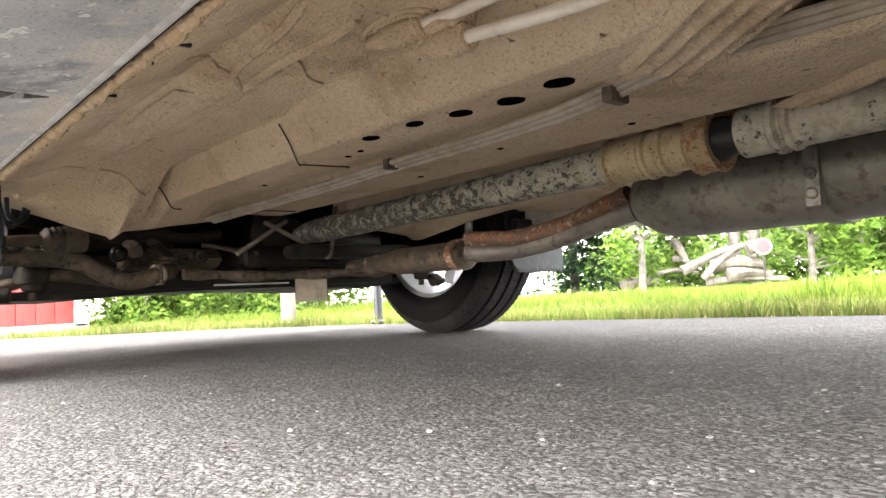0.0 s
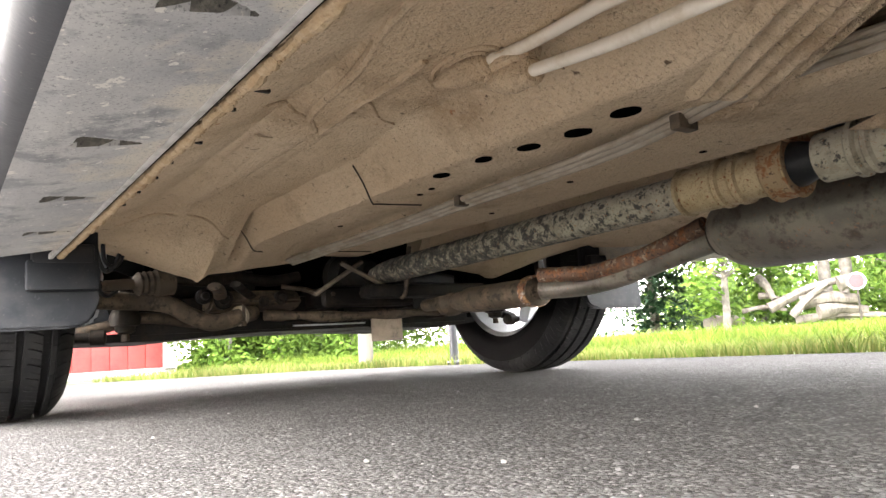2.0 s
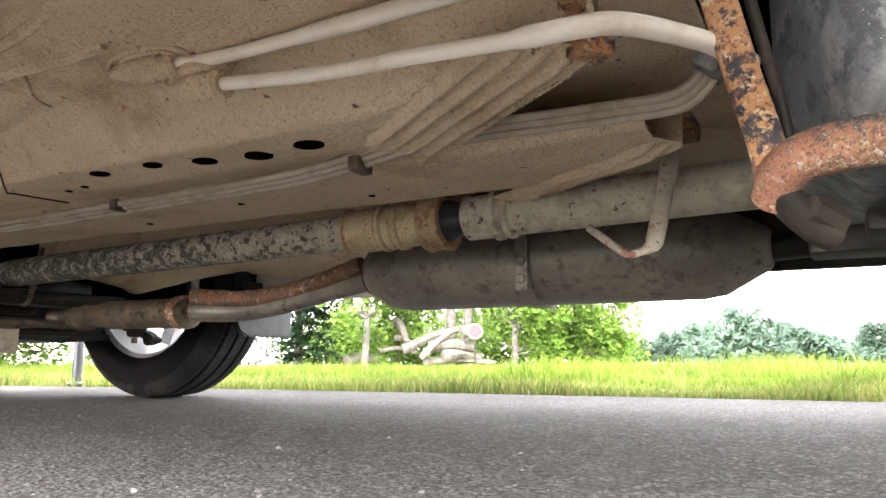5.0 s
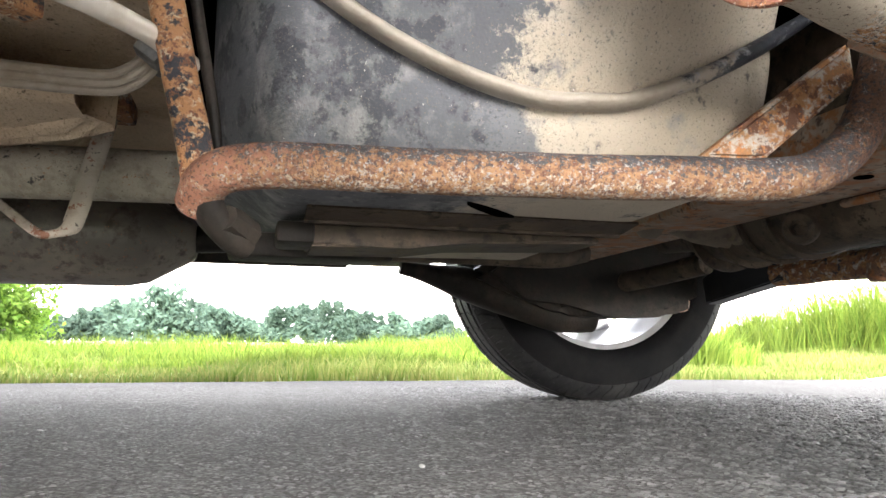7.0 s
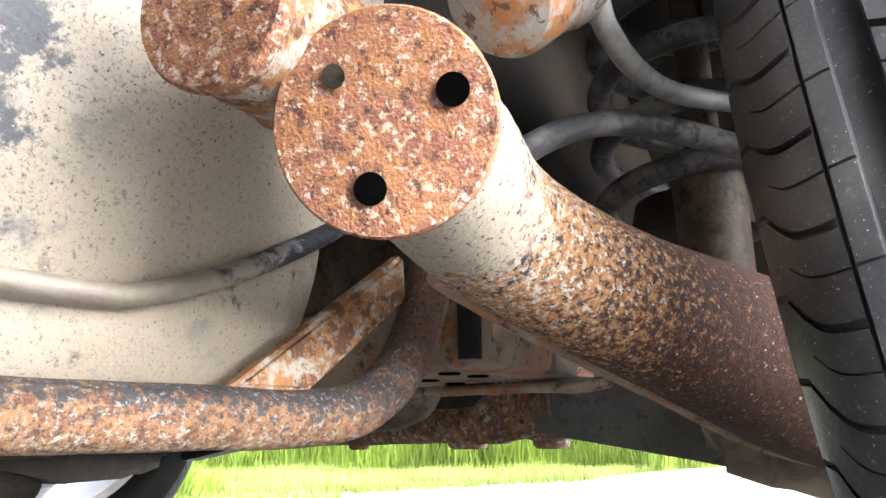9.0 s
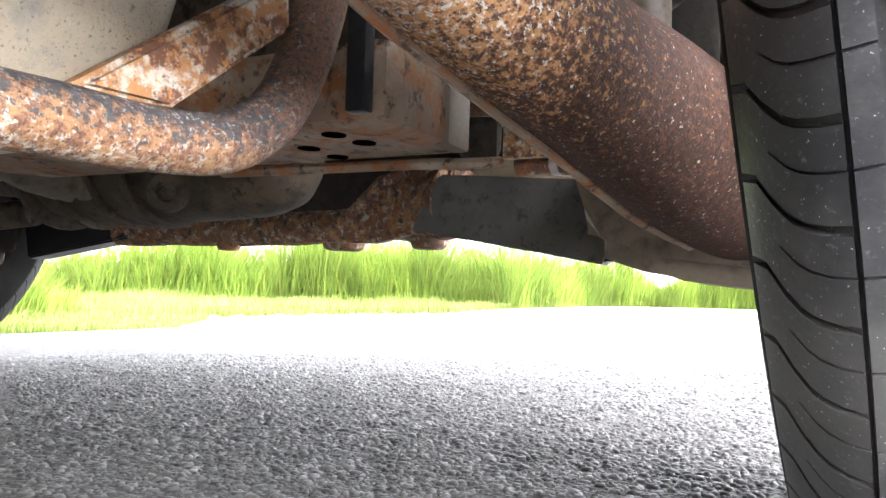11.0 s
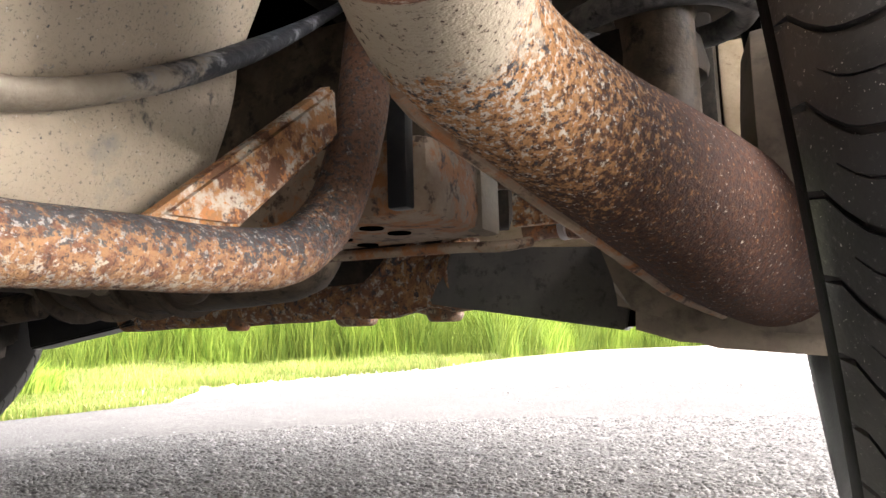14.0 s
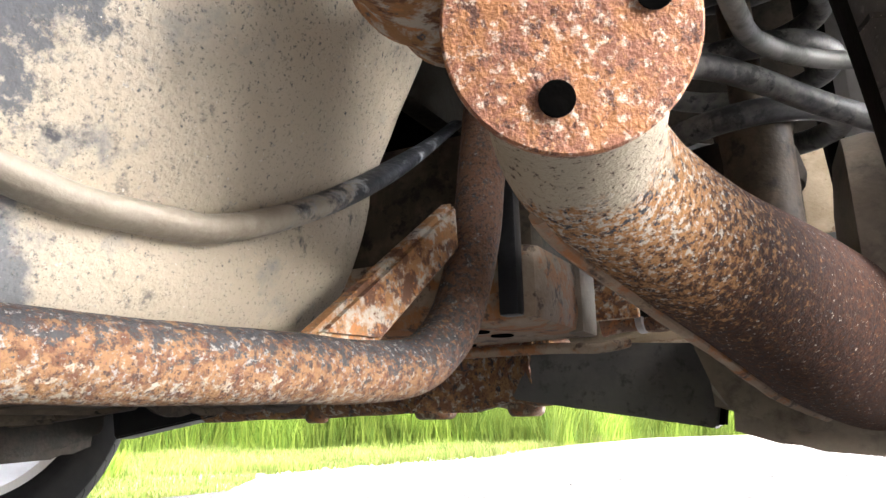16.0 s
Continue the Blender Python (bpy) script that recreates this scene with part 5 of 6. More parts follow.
# -- trailing arm
def trailing_arm():
    arm = new("trailing_arm")
    arm.parent = car
    tagged(arm, "rusty tubular rear trailing arm")
    pts = [(-0.5575, 0.475, 0.349), (-0.547, 0.436, 0.351), (-0.533, 0.369, 0.341), (-0.556, 0.291, 0.318), (-0.592, 0.19, 0.297), (-0.622, 0.10, 0.278), (-0.652, 0.0, 0.262)]
    part("tube", sweep(bmesh.new(), smooth_path(pts, 8), lambda t: 0.0385 + 0.018 * step(0.42, 0.85, t), 36, wobble=0.0008), M_ARM, arm)
    axis = smooth_path(pts, 8)
    ridge = []
    for i, c in enumerate(axis[14:]):
        r = 0.0385 + 0.018 * step(0.42, 0.85, (i + 14) / (len(axis) - 1))
        ridge.append(c + Vector((0.60, 0, -0.80)) * (r + 0.0005))
    part("weld_seam", sweep(bmesh.new(), ridge, lambda t: 0.0048 + 0.0010 * noise.noise((t * 60, 1, 0)), 8), M_MEMBER, arm, "dusty weld seam along the arm")
    nrm = Vector((-0.385, 0.886, -0.26)).normalized()
    c = Vector((-0.564, 0.490, 0.3445))
    bm = lathe(c - nrm * 0.0075, c + nrm, [(0, 0.041), (0.001, 0.043), (0.0065, 0.043), (0.0077, 0.042)], 48)
    part("end_cap", bm, M_RUSTCAP, arm, "scaly orange rusted end plate")
    part("end_collar", lathe(c - nrm * 0.045, c, [(0, 0.034), (0.001, 0.0385), (0.042, 0.0395)], 40), M_ARM, arm, "pale dusty collar behind the end plate")
    q = Vector((-0.553, 0.508, 0.360))
    q = c + (q - c) - nrm * (q - c).dot(nrm)
    part("cap_notch", lathe(q + nrm * 0.0006, q + nrm, [(0, 0.0045), (0.0012, 0.0045)], 18), M_DARK, arm, "dark notch in the plate's rim")
    for p in ((-0.590, 0.482, 0.3525), (-0.558, 0.490, 0.320)):
        p = Vector(p)
        q = c + (p - c) - nrm * (p - c).dot(nrm)
        part("cap_hole", lathe(q + nrm * 0.001, q + nrm, [(0, 0.0062), (0.0012, 0.0062)], 20), M_VOID, arm, "dark round hole")
    c2 = Vector((-0.520, 0.537, 0.388))
    back_way = Vector((0.2, -0.95, 0.12))
    part("bush_housing", lathe((-0.578, 0.435, 0.418), (-0.59, 0.37, 0.48), [(0, 0.015), (0.004, 0.026), (0.01, 0.029), (0.05, 0.030), (0.056, 0.033), (0.062, 0.033), (0.07, 0.028)], 32), M_HOUSING, arm, "grey and rusty bush housing")
    part("bush_disc", lathe(c2, c2 + back_way, [(0, 0.0), (0.0005, 0.033), (0.003, 0.0345), (0.007, 0.0345), (0.008, 0.032)], 40), M_RUSTCAP, arm, "scaly rusted bush disc")
    part("bush_sleeve", lathe(c2 + back_way.normalized() * 0.0075, c2 + back_way, [(0, 0.031), (0.0005, 0.0325), (0.042, 0.0325), (0.046, 0.035), (0.054, 0.035), (0.060, 0.03), (0.092, 0.03)], 40), M_FLAKE, arm, "flaking bush sleeve")


trailing_arm()


# -- rear axle, springs, cross members
def rear_end():
    # dark block added where only a shaded gap lies above the member
    part("member_web", rbox((-0.445, 0.112, 0.33), (0.44, 0.226, 0.44), 0.008), M_OLD, car, "dark web standing for the shaded gap above the cross member")
    part("cross_member", rbox((-0.450, 0.105, 0.288), (0.45, 0.235, 0.345), 0.012), M_MEMBER, car, "dusty rusty rear cross member")
    for x, y in ((-0.390, 0.206), (-0.396, 0.175), (-0.342, 0.170), (-0.343, 0.132), (-0.30, 0.18)):
        part("drain_hole", lathe((x, y, 0.2878), (x, y, 0.2), [(0, 0.009), (0.001, 0.009)], 16), M_VOID, car, "dark drain hole")
    part("beam_plate", prism([(-0.10, 0.240), (-0.17, 0.290), (-0.20, 0.325), (-0.31, 0.332), (-0.30, 0.29), (-0.275, 0.255), (-0.20, 0.238)], "y", -0.185, -0.165, 0.003), M_RUST, car, "rusty plate on the rear beam")
    part("member_flange", rbox((-0.454, 0.112, 0.288), (-0.438, 0.15, 0.42), 0.004), M_CAST, car, "dusty vertical flange")
    part("member_lip", tube([(-0.20, 0.11, 0.284), (-0.40, 0.11, 0.282), (-0.452, 0.115, 0.279), (-0.470, 0.09, 0.284)], 0.0065, flat=0.7), M_MEMBER, car)
    part("upper_link", tube([(-0.25, -0.1, 0.391), (-0.36, -0.1, 0.387), (-0.46, -0.1, 0.380)], 0.014), M_RUSTDARK, car, "rust-spotted upper link")
    part("link_bush", lathe((-0.31, -0.165, 0.372), (-0.40, -0.20, 0.372), [(0, 0.02), (0.01, 0.033), (0.05, 0.033), (0.055, 0.02)], 20), M_DARK, car)
    sheet = [(-0.34, 0.330), (-0.36, 0.322), (-0.45, 0.372), (-0.58, 0.468), (-0.64, 0.53), (-0.635, 0.54), (-0.57, 0.48), (-0.44, 0.382)]
    part("rear_plate", prism(sheet, "x", -0.53, -0.16, 0.0), M_TANPLATE, car, "pale tan sloping sheet behind the links")
    part("black_bar", rbox((-0.441, 0.236, 0.291), (-0.426, 0.248, 0.42), 0.003), M_BLACK, car)
    part("beam", tube([(0.30, -0.20, 0.262), (0.10, -0.24, 0.264), (-0.12, -0.24, 0.268), (-0.22, -0.22, 0.282), (-0.31, -0.18, 0.29)], lambda t: 0.026 + 0.022 * step(0.55, 0.85, t), wobble=0.003, flat=0.95), M_RUST, car, "rusty rear beam")
    bm = prism([(-0.265, 0.252), (-0.50, 0.212), (-0.517, 0.268), (-0.502, 0.303), (-0.30, 0.318)], "y", -0.175, -0.14, 0.003)
    part("control_arm", bm, M_DGREY, car, "flat dark grey control arm")
    bm = prism([(0.265, 0.247), (0.50, 0.214), (0.513, 0.268), (0.44, 0.297), (0.30, 0.328)], "y", -0.22, -0.18, 0.003)
    part("control_arm", bm, M_BLACK, car)
    for s in (-1, 1):
        if s > 0:
            mass = prism([(0.335, 0.262), (0.22, 0.214), (0.14, 0.186), (0.03, 0.180), (-0.10, 0.186), (-0.17, 0.21), (-0.18, 0.32), (0.0, 0.38), (0.22, 0.34)], "x", 0.50, 0.60, 0.02)
            part("far_carrier", mass, M_DARK, car, "grimy brown wheel carrier")
            continue
        shape = [(0.512, 0.318), (0.529, 0.290), (0.524, 0.252), (0.522, 0.216), (0.587, 0.195), (0.70, 0.184), (0.725, 0.25), (0.70, 0.33), (0.57, 0.338)]
        bm = prism([(s * x, z) for x, z in shape], "y", -0.135, 0.03, 0.016)
        part("knuckle", bm, M_CAST if s < 0 else M_DARK, car, "dusty cast wheel carrier")
        part("knuckle_lip", tube([(s * 0.506, -0.13, 0.318), (s * 0.528, -0.075, 0.292), (s * 0.556, -0.01, 0.278), (s * 0.60, 0.035, 0.262)], lambda t: 0.010 - 0.004 * t, 10, flat=0.6), M_MEMBER, car, "folded dusty lip on the carrier")
        part("arm_slot", prism([(s * 0.5165, 0.283), (s * 0.5215, 0.281), (s * 0.5095, 0.216), (s * 0.5035, 0.216)], "y", -0.145, -0.128), M_VOID, car)
    part("far_trailing_arm", sweep(bmesh.new(), smooth_path([(0.56, 0.465, 0.275), (0.56, 0.40, 0.262), (0.56, 0.336, 0.248), (0.565, 0.22, 0.216), (0.57, 0.125, 0.190), (0.575, 0.05, 0.19)], 6), lambda t: 0.014 + 0.024 * step(0.0, 0.55, t), 18), M_DARK, car, "grimy trailing arm")
    part("tail_pipe_far", tube([(0.11, 0.60, 0.250), (0.11, 0.45, 0.2505), (0.115, 0.33, 0.250), (0.13, 0.27, 0.262)], 0.0155), M_OLD, car, "dull brown pipe behind the tank")
    bm = rbox((0.55, -0.12, 0.205), (0.64, 0.10, 0.33), 0.03, seg=3)
    lathe((0.52, 0.06, 0.25), (0.62, 0.06, 0.24), [(0, 0.02), (0.01, 0.035), (0.06, 0.038)], 18, bm)
    part("far_hub_carrier", bm, M_OLD, car, "grimy brown hub carrier")
    part("far_caliper", rbox((0.58, -0.20, 0.20), (0.65, -0.09, 0.31), 0.02, seg=3), M_RUSTDARK, car, "rusty brake caliper")
    part("far_link", tube([(0.30, -0.05, 0.275), (0.42, -0.02, 0.262), (0.56, 0.02, 0.25)], 0.02), M_OLD, car, "grimy far link")
    bm = lathe((-0.24, 0.03, 0.31), (0.30, 0.03, 0.32), [(0, 0.0), (0.002, 0.018), (0.008, 0.036), (0.022, 0.050), (0.05, 0.059), (0.12, 0.064), (0.22, 0.068), (0.34, 0.066), (0.40, 0.05), (0.46, 0.035), (0.54, 0.03)], 26)
    bmesh.ops.create_icosphere(bm, subdivisions=3, radius=0.075, matrix=Matrix.Translation((-0.01, -0.02, 0.325)))
    part("differential", bm, M_OLD, car, "dusty cast differential housing")
    for x in (-0.055, 0.0, 0.06, 0.12):
        part("casing_rib", lathe((x, 0.03, 0.312), (x + 0.1, 0.03, 0.313), [(0, 0.04), (0.001, 0.072), (0.007, 0.072), (0.008, 0.04)], 26), M_OLD, car)
    part("nose", lathe((0.06, 0.06, 0.315), (0.078, 0.30, 0.33), [(0, 0.05), (0.06, 0.045), (0.12, 0.03), (0.125, 0.045), (0.14, 0.045), (0.16, 0.03)], 22), M_CAST, car)
    part("plug_ring", lathe((-0.109, 0.090, 0.272), (-0.149, 0.153, 0.258), [(0, 0.022), (0.010, 0.0205), (0.013, 0.018), (0.013, 0.0105), (0.004, 0.0095), (0.004, 0.0)], 24), M_OLD, car, "round plug boss")
    for x, y, r in ((-0.26, -0.20, 0.024), (-0.11, -0.23, 0.030), (0.10, -0.23, 0.018)):
        part("beam_boss", lathe((x, y, 0.232), (x, y, 0.3), [(0, r * 0.75), (0.003, r * 0.92), (0.008, r), (0.03, r)], 18), M_RUSTDARK, car, "rusty boss under the beam")
    part("beam_rib", tube([(-0.12, -0.19, 0.255), (-0.17, -0.165, 0.280), (-0.21, -0.158, 0.310), (-0.25, -0.158, 0.330)], 0.008), M_RUST, car, "pressed rib on the beam")
    part("filler_plug", lathe((0.02, 0.085, 0.285), (0.02, 0.2, 0.27), [(0, 0.018), (0.006, 0.018), (0.008, 0.012), (0.014, 0.012)], 18), M_CAST, car)
    for s in (-1, 1):
        path = [Vector((s * 0.578 + 0.070 * math.cos(a), 0.148 + 0.070 * math.sin(a), 0.398 + a * 0.0074)) for a in np.arange(0, 4.6 * 2 * math.pi, 0.15)]
        part("coil_spring", sweep(bmesh.new(), path, 0.0088, 14), M_SPRING, car, "dusty black coil spring")
        part("spring_seat", lathe((s * 0.574, 0.150, 0.374), (s * 0.574, 0.150, 0.5), [(0, 0.03), (0.004, 0.046), (0.012, 0.048), (0.03, 0.044)], 28), M_DARK, car, "grimy spring seat")
        part("damper", lathe((s * 0.597, 0.19, 0.27), (s * 0.585, 0.175, 0.7), [(0, 0.022), (0.135, 0.024), (0.14, 0.026), (0.15, 0.026), (0.152, 0.012), (0.4, 0.012)], 22), M_OLD, car, "dark grimy damper body")
    for s in (-1, 1):
        part("backing_plate", lathe((s * 0.635, 0.04 if s < 0 else -0.03, 0.338), (s * 0.7, 0.04 if s < 0 else -0.03, 0.338), [(0, 0.04), (0.004, 0.08), (0.012, 0.10), (0.03, 0.102), (0.05, 0.095)], 36), M_CAST, car, "dusty brake backing plate")
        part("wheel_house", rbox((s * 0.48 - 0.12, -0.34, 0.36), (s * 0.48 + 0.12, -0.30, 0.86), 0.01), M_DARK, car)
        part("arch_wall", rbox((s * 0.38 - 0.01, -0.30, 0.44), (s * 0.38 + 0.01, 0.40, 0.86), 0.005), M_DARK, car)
    part("arch_plate", rbox((-0.715, -0.352, 0.455), (-0.602, -0.336, 0.60), 0.006, turn=pose(0, 0, 0, -12, 0, 0)), M_TANPLATE, car, "pale dusty plate behind the wheel arch")
    part("brake_hose", tube([(-0.598, 0.385, 0.50), (-0.60, 0.373, 0.449), (-0.60, 0.358, 0.432), (-0.602, 0.324, 0.425), (-0.608, 0.271, 0.432), (-0.640, 0.20, 0.445), (-0.69, 0.16, 0.45)], 0.0062), M_HOSE, car, "dusty grey brake hose")
    part("spring_hose", tube([(-0.545, 0.372, 0.372), (-0.560, 0.335, 0.398), (-0.580, 0.300, 0.411), (-0.605, 0.265, 0.411), (-0.640, 0.225, 0.402), (-0.69, 0.18, 0.39)], 0.0075, 12), M_SPRING, car, "scuffed grey rubber hose before the spring")
    part("link_hose", tube([(-0.33, -0.32, 0.352), (-0.37, -0.325, 0.358), (-0.42, -0.31, 0.352), (-0.47, -0.27, 0.365), (-0.52, -0.25, 0.385)], 0.013), M_RUSTDARK, car)
    part("link_clamp", lathe((-0.385, -0.322, 0.357), (-0.40, -0.318, 0.357), [(0, 0.014), (0.001, 0.017), (0.011, 0.017), (0.012, 0.014)], 18), M_RIM, car, "bright hose clamp")
    part("link_bracket", rbox((-0.402, -0.258, 0.353), (-0.340, -0.242, 0.409), 0.003), M_FLAKE, car, "rusty bracket plate")
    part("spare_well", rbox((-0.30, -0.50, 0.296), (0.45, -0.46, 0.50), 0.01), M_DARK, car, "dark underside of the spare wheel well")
    part("rear_panel", rbox((-0.62, -0.70, 0.335), (0.62, -0.66, 0.62), 0.01), M_PAN, car, "dusty rear floor panel")
    part("tail_pipe", tube([(0.2, -0.62, 0.37), (-0.15, -0.60, 0.365), (-0.45, -0.58, 0.37)], 0.028), M_PAN, car)
    part("far_sill_strip", rbox((0.70, 0.36, 0.302), (0.82, 0.9, 0.60), 0.006), M_DARK, car)


rear_end()


# -- front suspension and engine underside
def front_end():
    # plain black box for the darkness of the engine bay
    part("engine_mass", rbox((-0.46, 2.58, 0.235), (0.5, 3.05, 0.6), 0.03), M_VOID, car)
    part("subframe", rbox((-0.50, 2.545, 0.168), (0.47, 2.60, 0.255), 0.012), M_SHADEGRIME, car, "grimy front subframe, blackened with painted shade")
    # another black box, only there as darkness on the far side
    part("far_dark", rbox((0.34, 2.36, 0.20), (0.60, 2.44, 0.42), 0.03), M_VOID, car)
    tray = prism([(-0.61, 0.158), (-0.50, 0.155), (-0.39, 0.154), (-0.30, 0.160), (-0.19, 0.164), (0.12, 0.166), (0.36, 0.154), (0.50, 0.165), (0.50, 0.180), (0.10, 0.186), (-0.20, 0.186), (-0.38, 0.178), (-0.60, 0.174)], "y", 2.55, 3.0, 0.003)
    part("under_tray", tray, M_SHADEGRIME, car, "grimy engine tray darkened with painted shade")
    bar = [(-0.60, 2.43, 0.245), (-0.518, 2.45, 0.241), (-0.472, 2.45, 0.239), (-0.428, 2.45, 0.230), (-0.388, 2.45, 0.207), (-0.340, 2.455, 0.189), (-0.295, 2.46, 0.193), (-0.262, 2.47, 0.203), (-0.22, 2.5, 0.212)]
    part("anti_roll_bar", tube(bar, 0.0195, 18), M_OLD, car, "dusty cranked anti-roll bar")
    part("bar_clamp", lathe((-0.268, 2.465, 0.202), (-0.22, 2.49, 0.212), [(0, 0.020), (0.001, 0.0245), (0.010, 0.0245), (0.011, 0.020)], 22), M_LINE, car, "pale clamp round the bar")
    part("clamp_bolt", lathe((-0.262, 2.447, 0.178), (-0.262, 2.447, 0.22), [(0, 0.006), (0.01, 0.006), (0.011, 0.004), (0.05, 0.004)], 6), M_OLD, car)
    part("cross_pipe", tube([(-0.20, 2.475, 0.203), (-0.12, 2.48, 0.200), (-0.045, 2.48, 0.195), (0.092, 2.48, 0.194), (0.20, 2.48, 0.196), (0.281, 2.48, 0.199), (0.42, 2.47, 0.206)], lambda t: 0.0125 + 0.0025 * math.sin(t * 23), 16, wobble=0.002), M_OLD, car, "oily cross pipe")
    part("pipe_shroud", tube([(0.02, 2.50, 0.206), (0.12, 2.50, 0.204), (0.24, 2.50, 0.206)], 0.017, 14, wobble=0.003), M_SHADEGRIME, car)
    part("bright_strip", rbox((-0.11, 2.505, 0.1735), (0.095, 2.515, 0.1775), 0.001), M_ALU, car, "bright bare strip under the engine")
    beam = prism([(2.47, 0.236), (2.50, 0.218), (2.56, 0.214), (2.60, 0.225), (2.60, 0.268), (2.50, 0.266)], "x", -0.33, -0.10, 0.006)
    part("front_beam", beam, M_OLD, car, "dusty pressed front beam")
    # bushes coloured near-black so that they sink into the shade
    for x, z, r in ((-0.30, 0.243, 0.026), (-0.20, 0.238, 0.015), (-0.155, 0.245, 0.019), (-0.345, 0.252, 0.020)):
        part("beam_bush", lathe((x, 2.462, z), (x, 2.6, z), [(0, r * 0.4), (0.002, r * 0.45), (0.008, r * 0.5), (0.009, r * 0.75), (0.013, r * 0.9), (0.03, r * 0.9)], 20), M_SHADEGRIME, car, "dusty round bush")
    part("mount_foot", tube([(-0.345, 2.40, 0.268), (-0.325, 2.43, 0.262), (-0.31, 2.47, 0.25)], 0.016, 12, flat=0.6), M_OLD, car)
    part("mount_foot", tube([(-0.30, 2.39, 0.272), (-0.27, 2.43, 0.262), (-0.235, 2.47, 0.25)], 0.013, 12, flat=0.6), M_SHADEGRIME, car)
    for s in (-1, 1):
        arm = [(s * 0.655, 2.56, 0.170), (s * 0.613, 2.52, 0.177), (s * 0.546, 2.50, 0.192), (s * 0.498, 2.50, 0.206), (s * 0.44, 2.51, 0.205), (s * 0.36, 2.54, 0.196), (s * 0.28, 2.58, 0.19)]
        # the far arm gets the darker, shaded colour
        part("lower_arm", tube(arm, lambda t: 0.020 - 0.004 * math.sin(math.pi * t), 16, flat=0.8), M_OLD if s < 0 else M_SHADEGRIME, car, "dusty pressed lower arm")
        part("ball_joint", lathe((s * 0.520, 2.475, 0.172), (s * 0.520, 2.475, 0.4), [(0, 0.012), (0.004, 0.020), (0.016, 0.022), (0.018, 0.030), (0.035, 0.034), (0.050, 0.028), (0.060, 0.016), (0.095, 0.015)], 20), M_DARK, car, "black ball joint boot")
        part("joint_nut", lathe((s * 0.520, 2.475, 0.156), (s * 0.520, 2.475, 0.4), [(0, 0.009), (0.014, 0.009), (0.016, 0.006)], 6), M_OLD, car)
        part("strut", lathe((s * 0.62, 2.64, 0.25), (s * 0.58, 2.62, 0.8), [(0, 0.03), (0.3, 0.028), (0.5, 0.02)], 16), M_MUF, car)
        part("drive_axle", lathe((s * 0.2, 2.56, 0.285), (s * 0.7, 2.60, 0.29), [(0, 0.035), (0.2, 0.03), (0.28, 0.02), (0.32, 0.036), (0.37, 0.036), (0.38, 0.02), (0.5, 0.02)], 18), M_SHADEGRIME, car)
        part("arm_stub", lathe((s * 0.56, 2.47, 0.166), (s * 0.64, 2.50, 0.168), [(0, 0.010), (0.002, 0.016), (0.03, 0.017), (0.032, 0.011), (0.06, 0.011)], 14), M_DARK, car)
    part("hub_carrier", prism([(-0.605, 0.19), (-0.572, 0.205), (-0.560, 0.255), (-0.567, 0.30), (-0.560, 0.345), (-0.59, 0.37), (-0.625, 0.36), (-0.625, 0.2)], "y", 2.50, 2.58, 0.008), M_ALU, car, "pale cast hub carrier")
    part("tie_rod", tube([(-0.64, 2.40, 0.268), (-0.594, 2.40, 0.270), (-0.533, 2.40, 0.274), (-0.48, 2.41, 0.277)], 0.0115), M_OLD, car, "dusty steering tie rod")
    boot = [(0, 0.013)] + [(0.006 + k * 0.006, 0.021 + 0.004 * (k % 2) + 0.0006 * k) for k in range(8)] + [(0.056, 0.029), (0.085, 0.028)]
    part("rack_boot", lathe((-0.518, 2.404, 0.2745), (-0.44, 2.412, 0.279), boot, 24), M_OLD, car, "dusty ribbed rack boot")
    part("tie_rod_nut", lathe((-0.605, 2.40, 0.2695), (-0.58, 2.40, 0.271), [(0, 0.014), (0.022, 0.014), (0.024, 0.012)], 6), M_DARK, car)
    for pts in ([(-0.615, 2.26, 0.335), (-0.602, 2.28, 0.300), (-0.588, 2.30, 0.290), (-0.572, 2.30, 0.305), (-0.560, 2.31, 0.335)], [(-0.60, 2.27, 0.34), (-0.594, 2.29, 0.312), (-0.578, 2.30, 0.300), (-0.562, 2.31, 0.31), (-0.55, 2.32, 0.34)], [(-0.598, 2.33, 0.30), (-0.592, 2.36, 0.262), (-0.57, 2.40, 0.250), (-0.545, 2.43, 0.262)]):
        part("sensor_lead", tube(pts, 0.0042, 8), M_BLACK, car, "black sensor lead")
    part("guard_plate", rbox((0.098, 2.475, 0.124), (0.193, 2.482, 0.19), 0.002), M_CAST, car, "small dusty hanging plate")
    part("brace", tube([(-0.126, 2.34, 0.241), (-0.06, 2.34, 0.281), (0.002, 2.34, 0.320)], 0.0085, flat=0.6), M_CAST, car, "dusty flat brace")
    part("brace", tube([(-0.056, 2.335, 0.315), (0.03, 2.335, 0.274), (0.118, 2.34, 0.232)], 0.0085, flat=0.6), M_CAST, car, "dusty flat brace")
    part("prop_rod", tube([(0.118, 2.30, 0.355), (0.110, 2.30, 0.30), (0.100, 2.30, 0.239), (0.094, 2.31, 0.226)], 0.0075, flat=0.7), M_OLD, car, "thin dusty drop rod")
    part("gearbox", lathe((0.08, 2.43, 0.30), (0.08, 2.8, 0.31), [(0, 0.03), (0.04, 0.045), (0.1, 0.05), (0.12, 0.07), (0.44, 0.09)], 20), M_SHADEGRIME, car)
    part("gearbox_pan", rbox((-0.06, 2.44, 0.215), (0.22, 2.70, 0.27), 0.02, seg=3), M_SHADEGRIME, car, "oily gearbox pan darkened with painted shade")
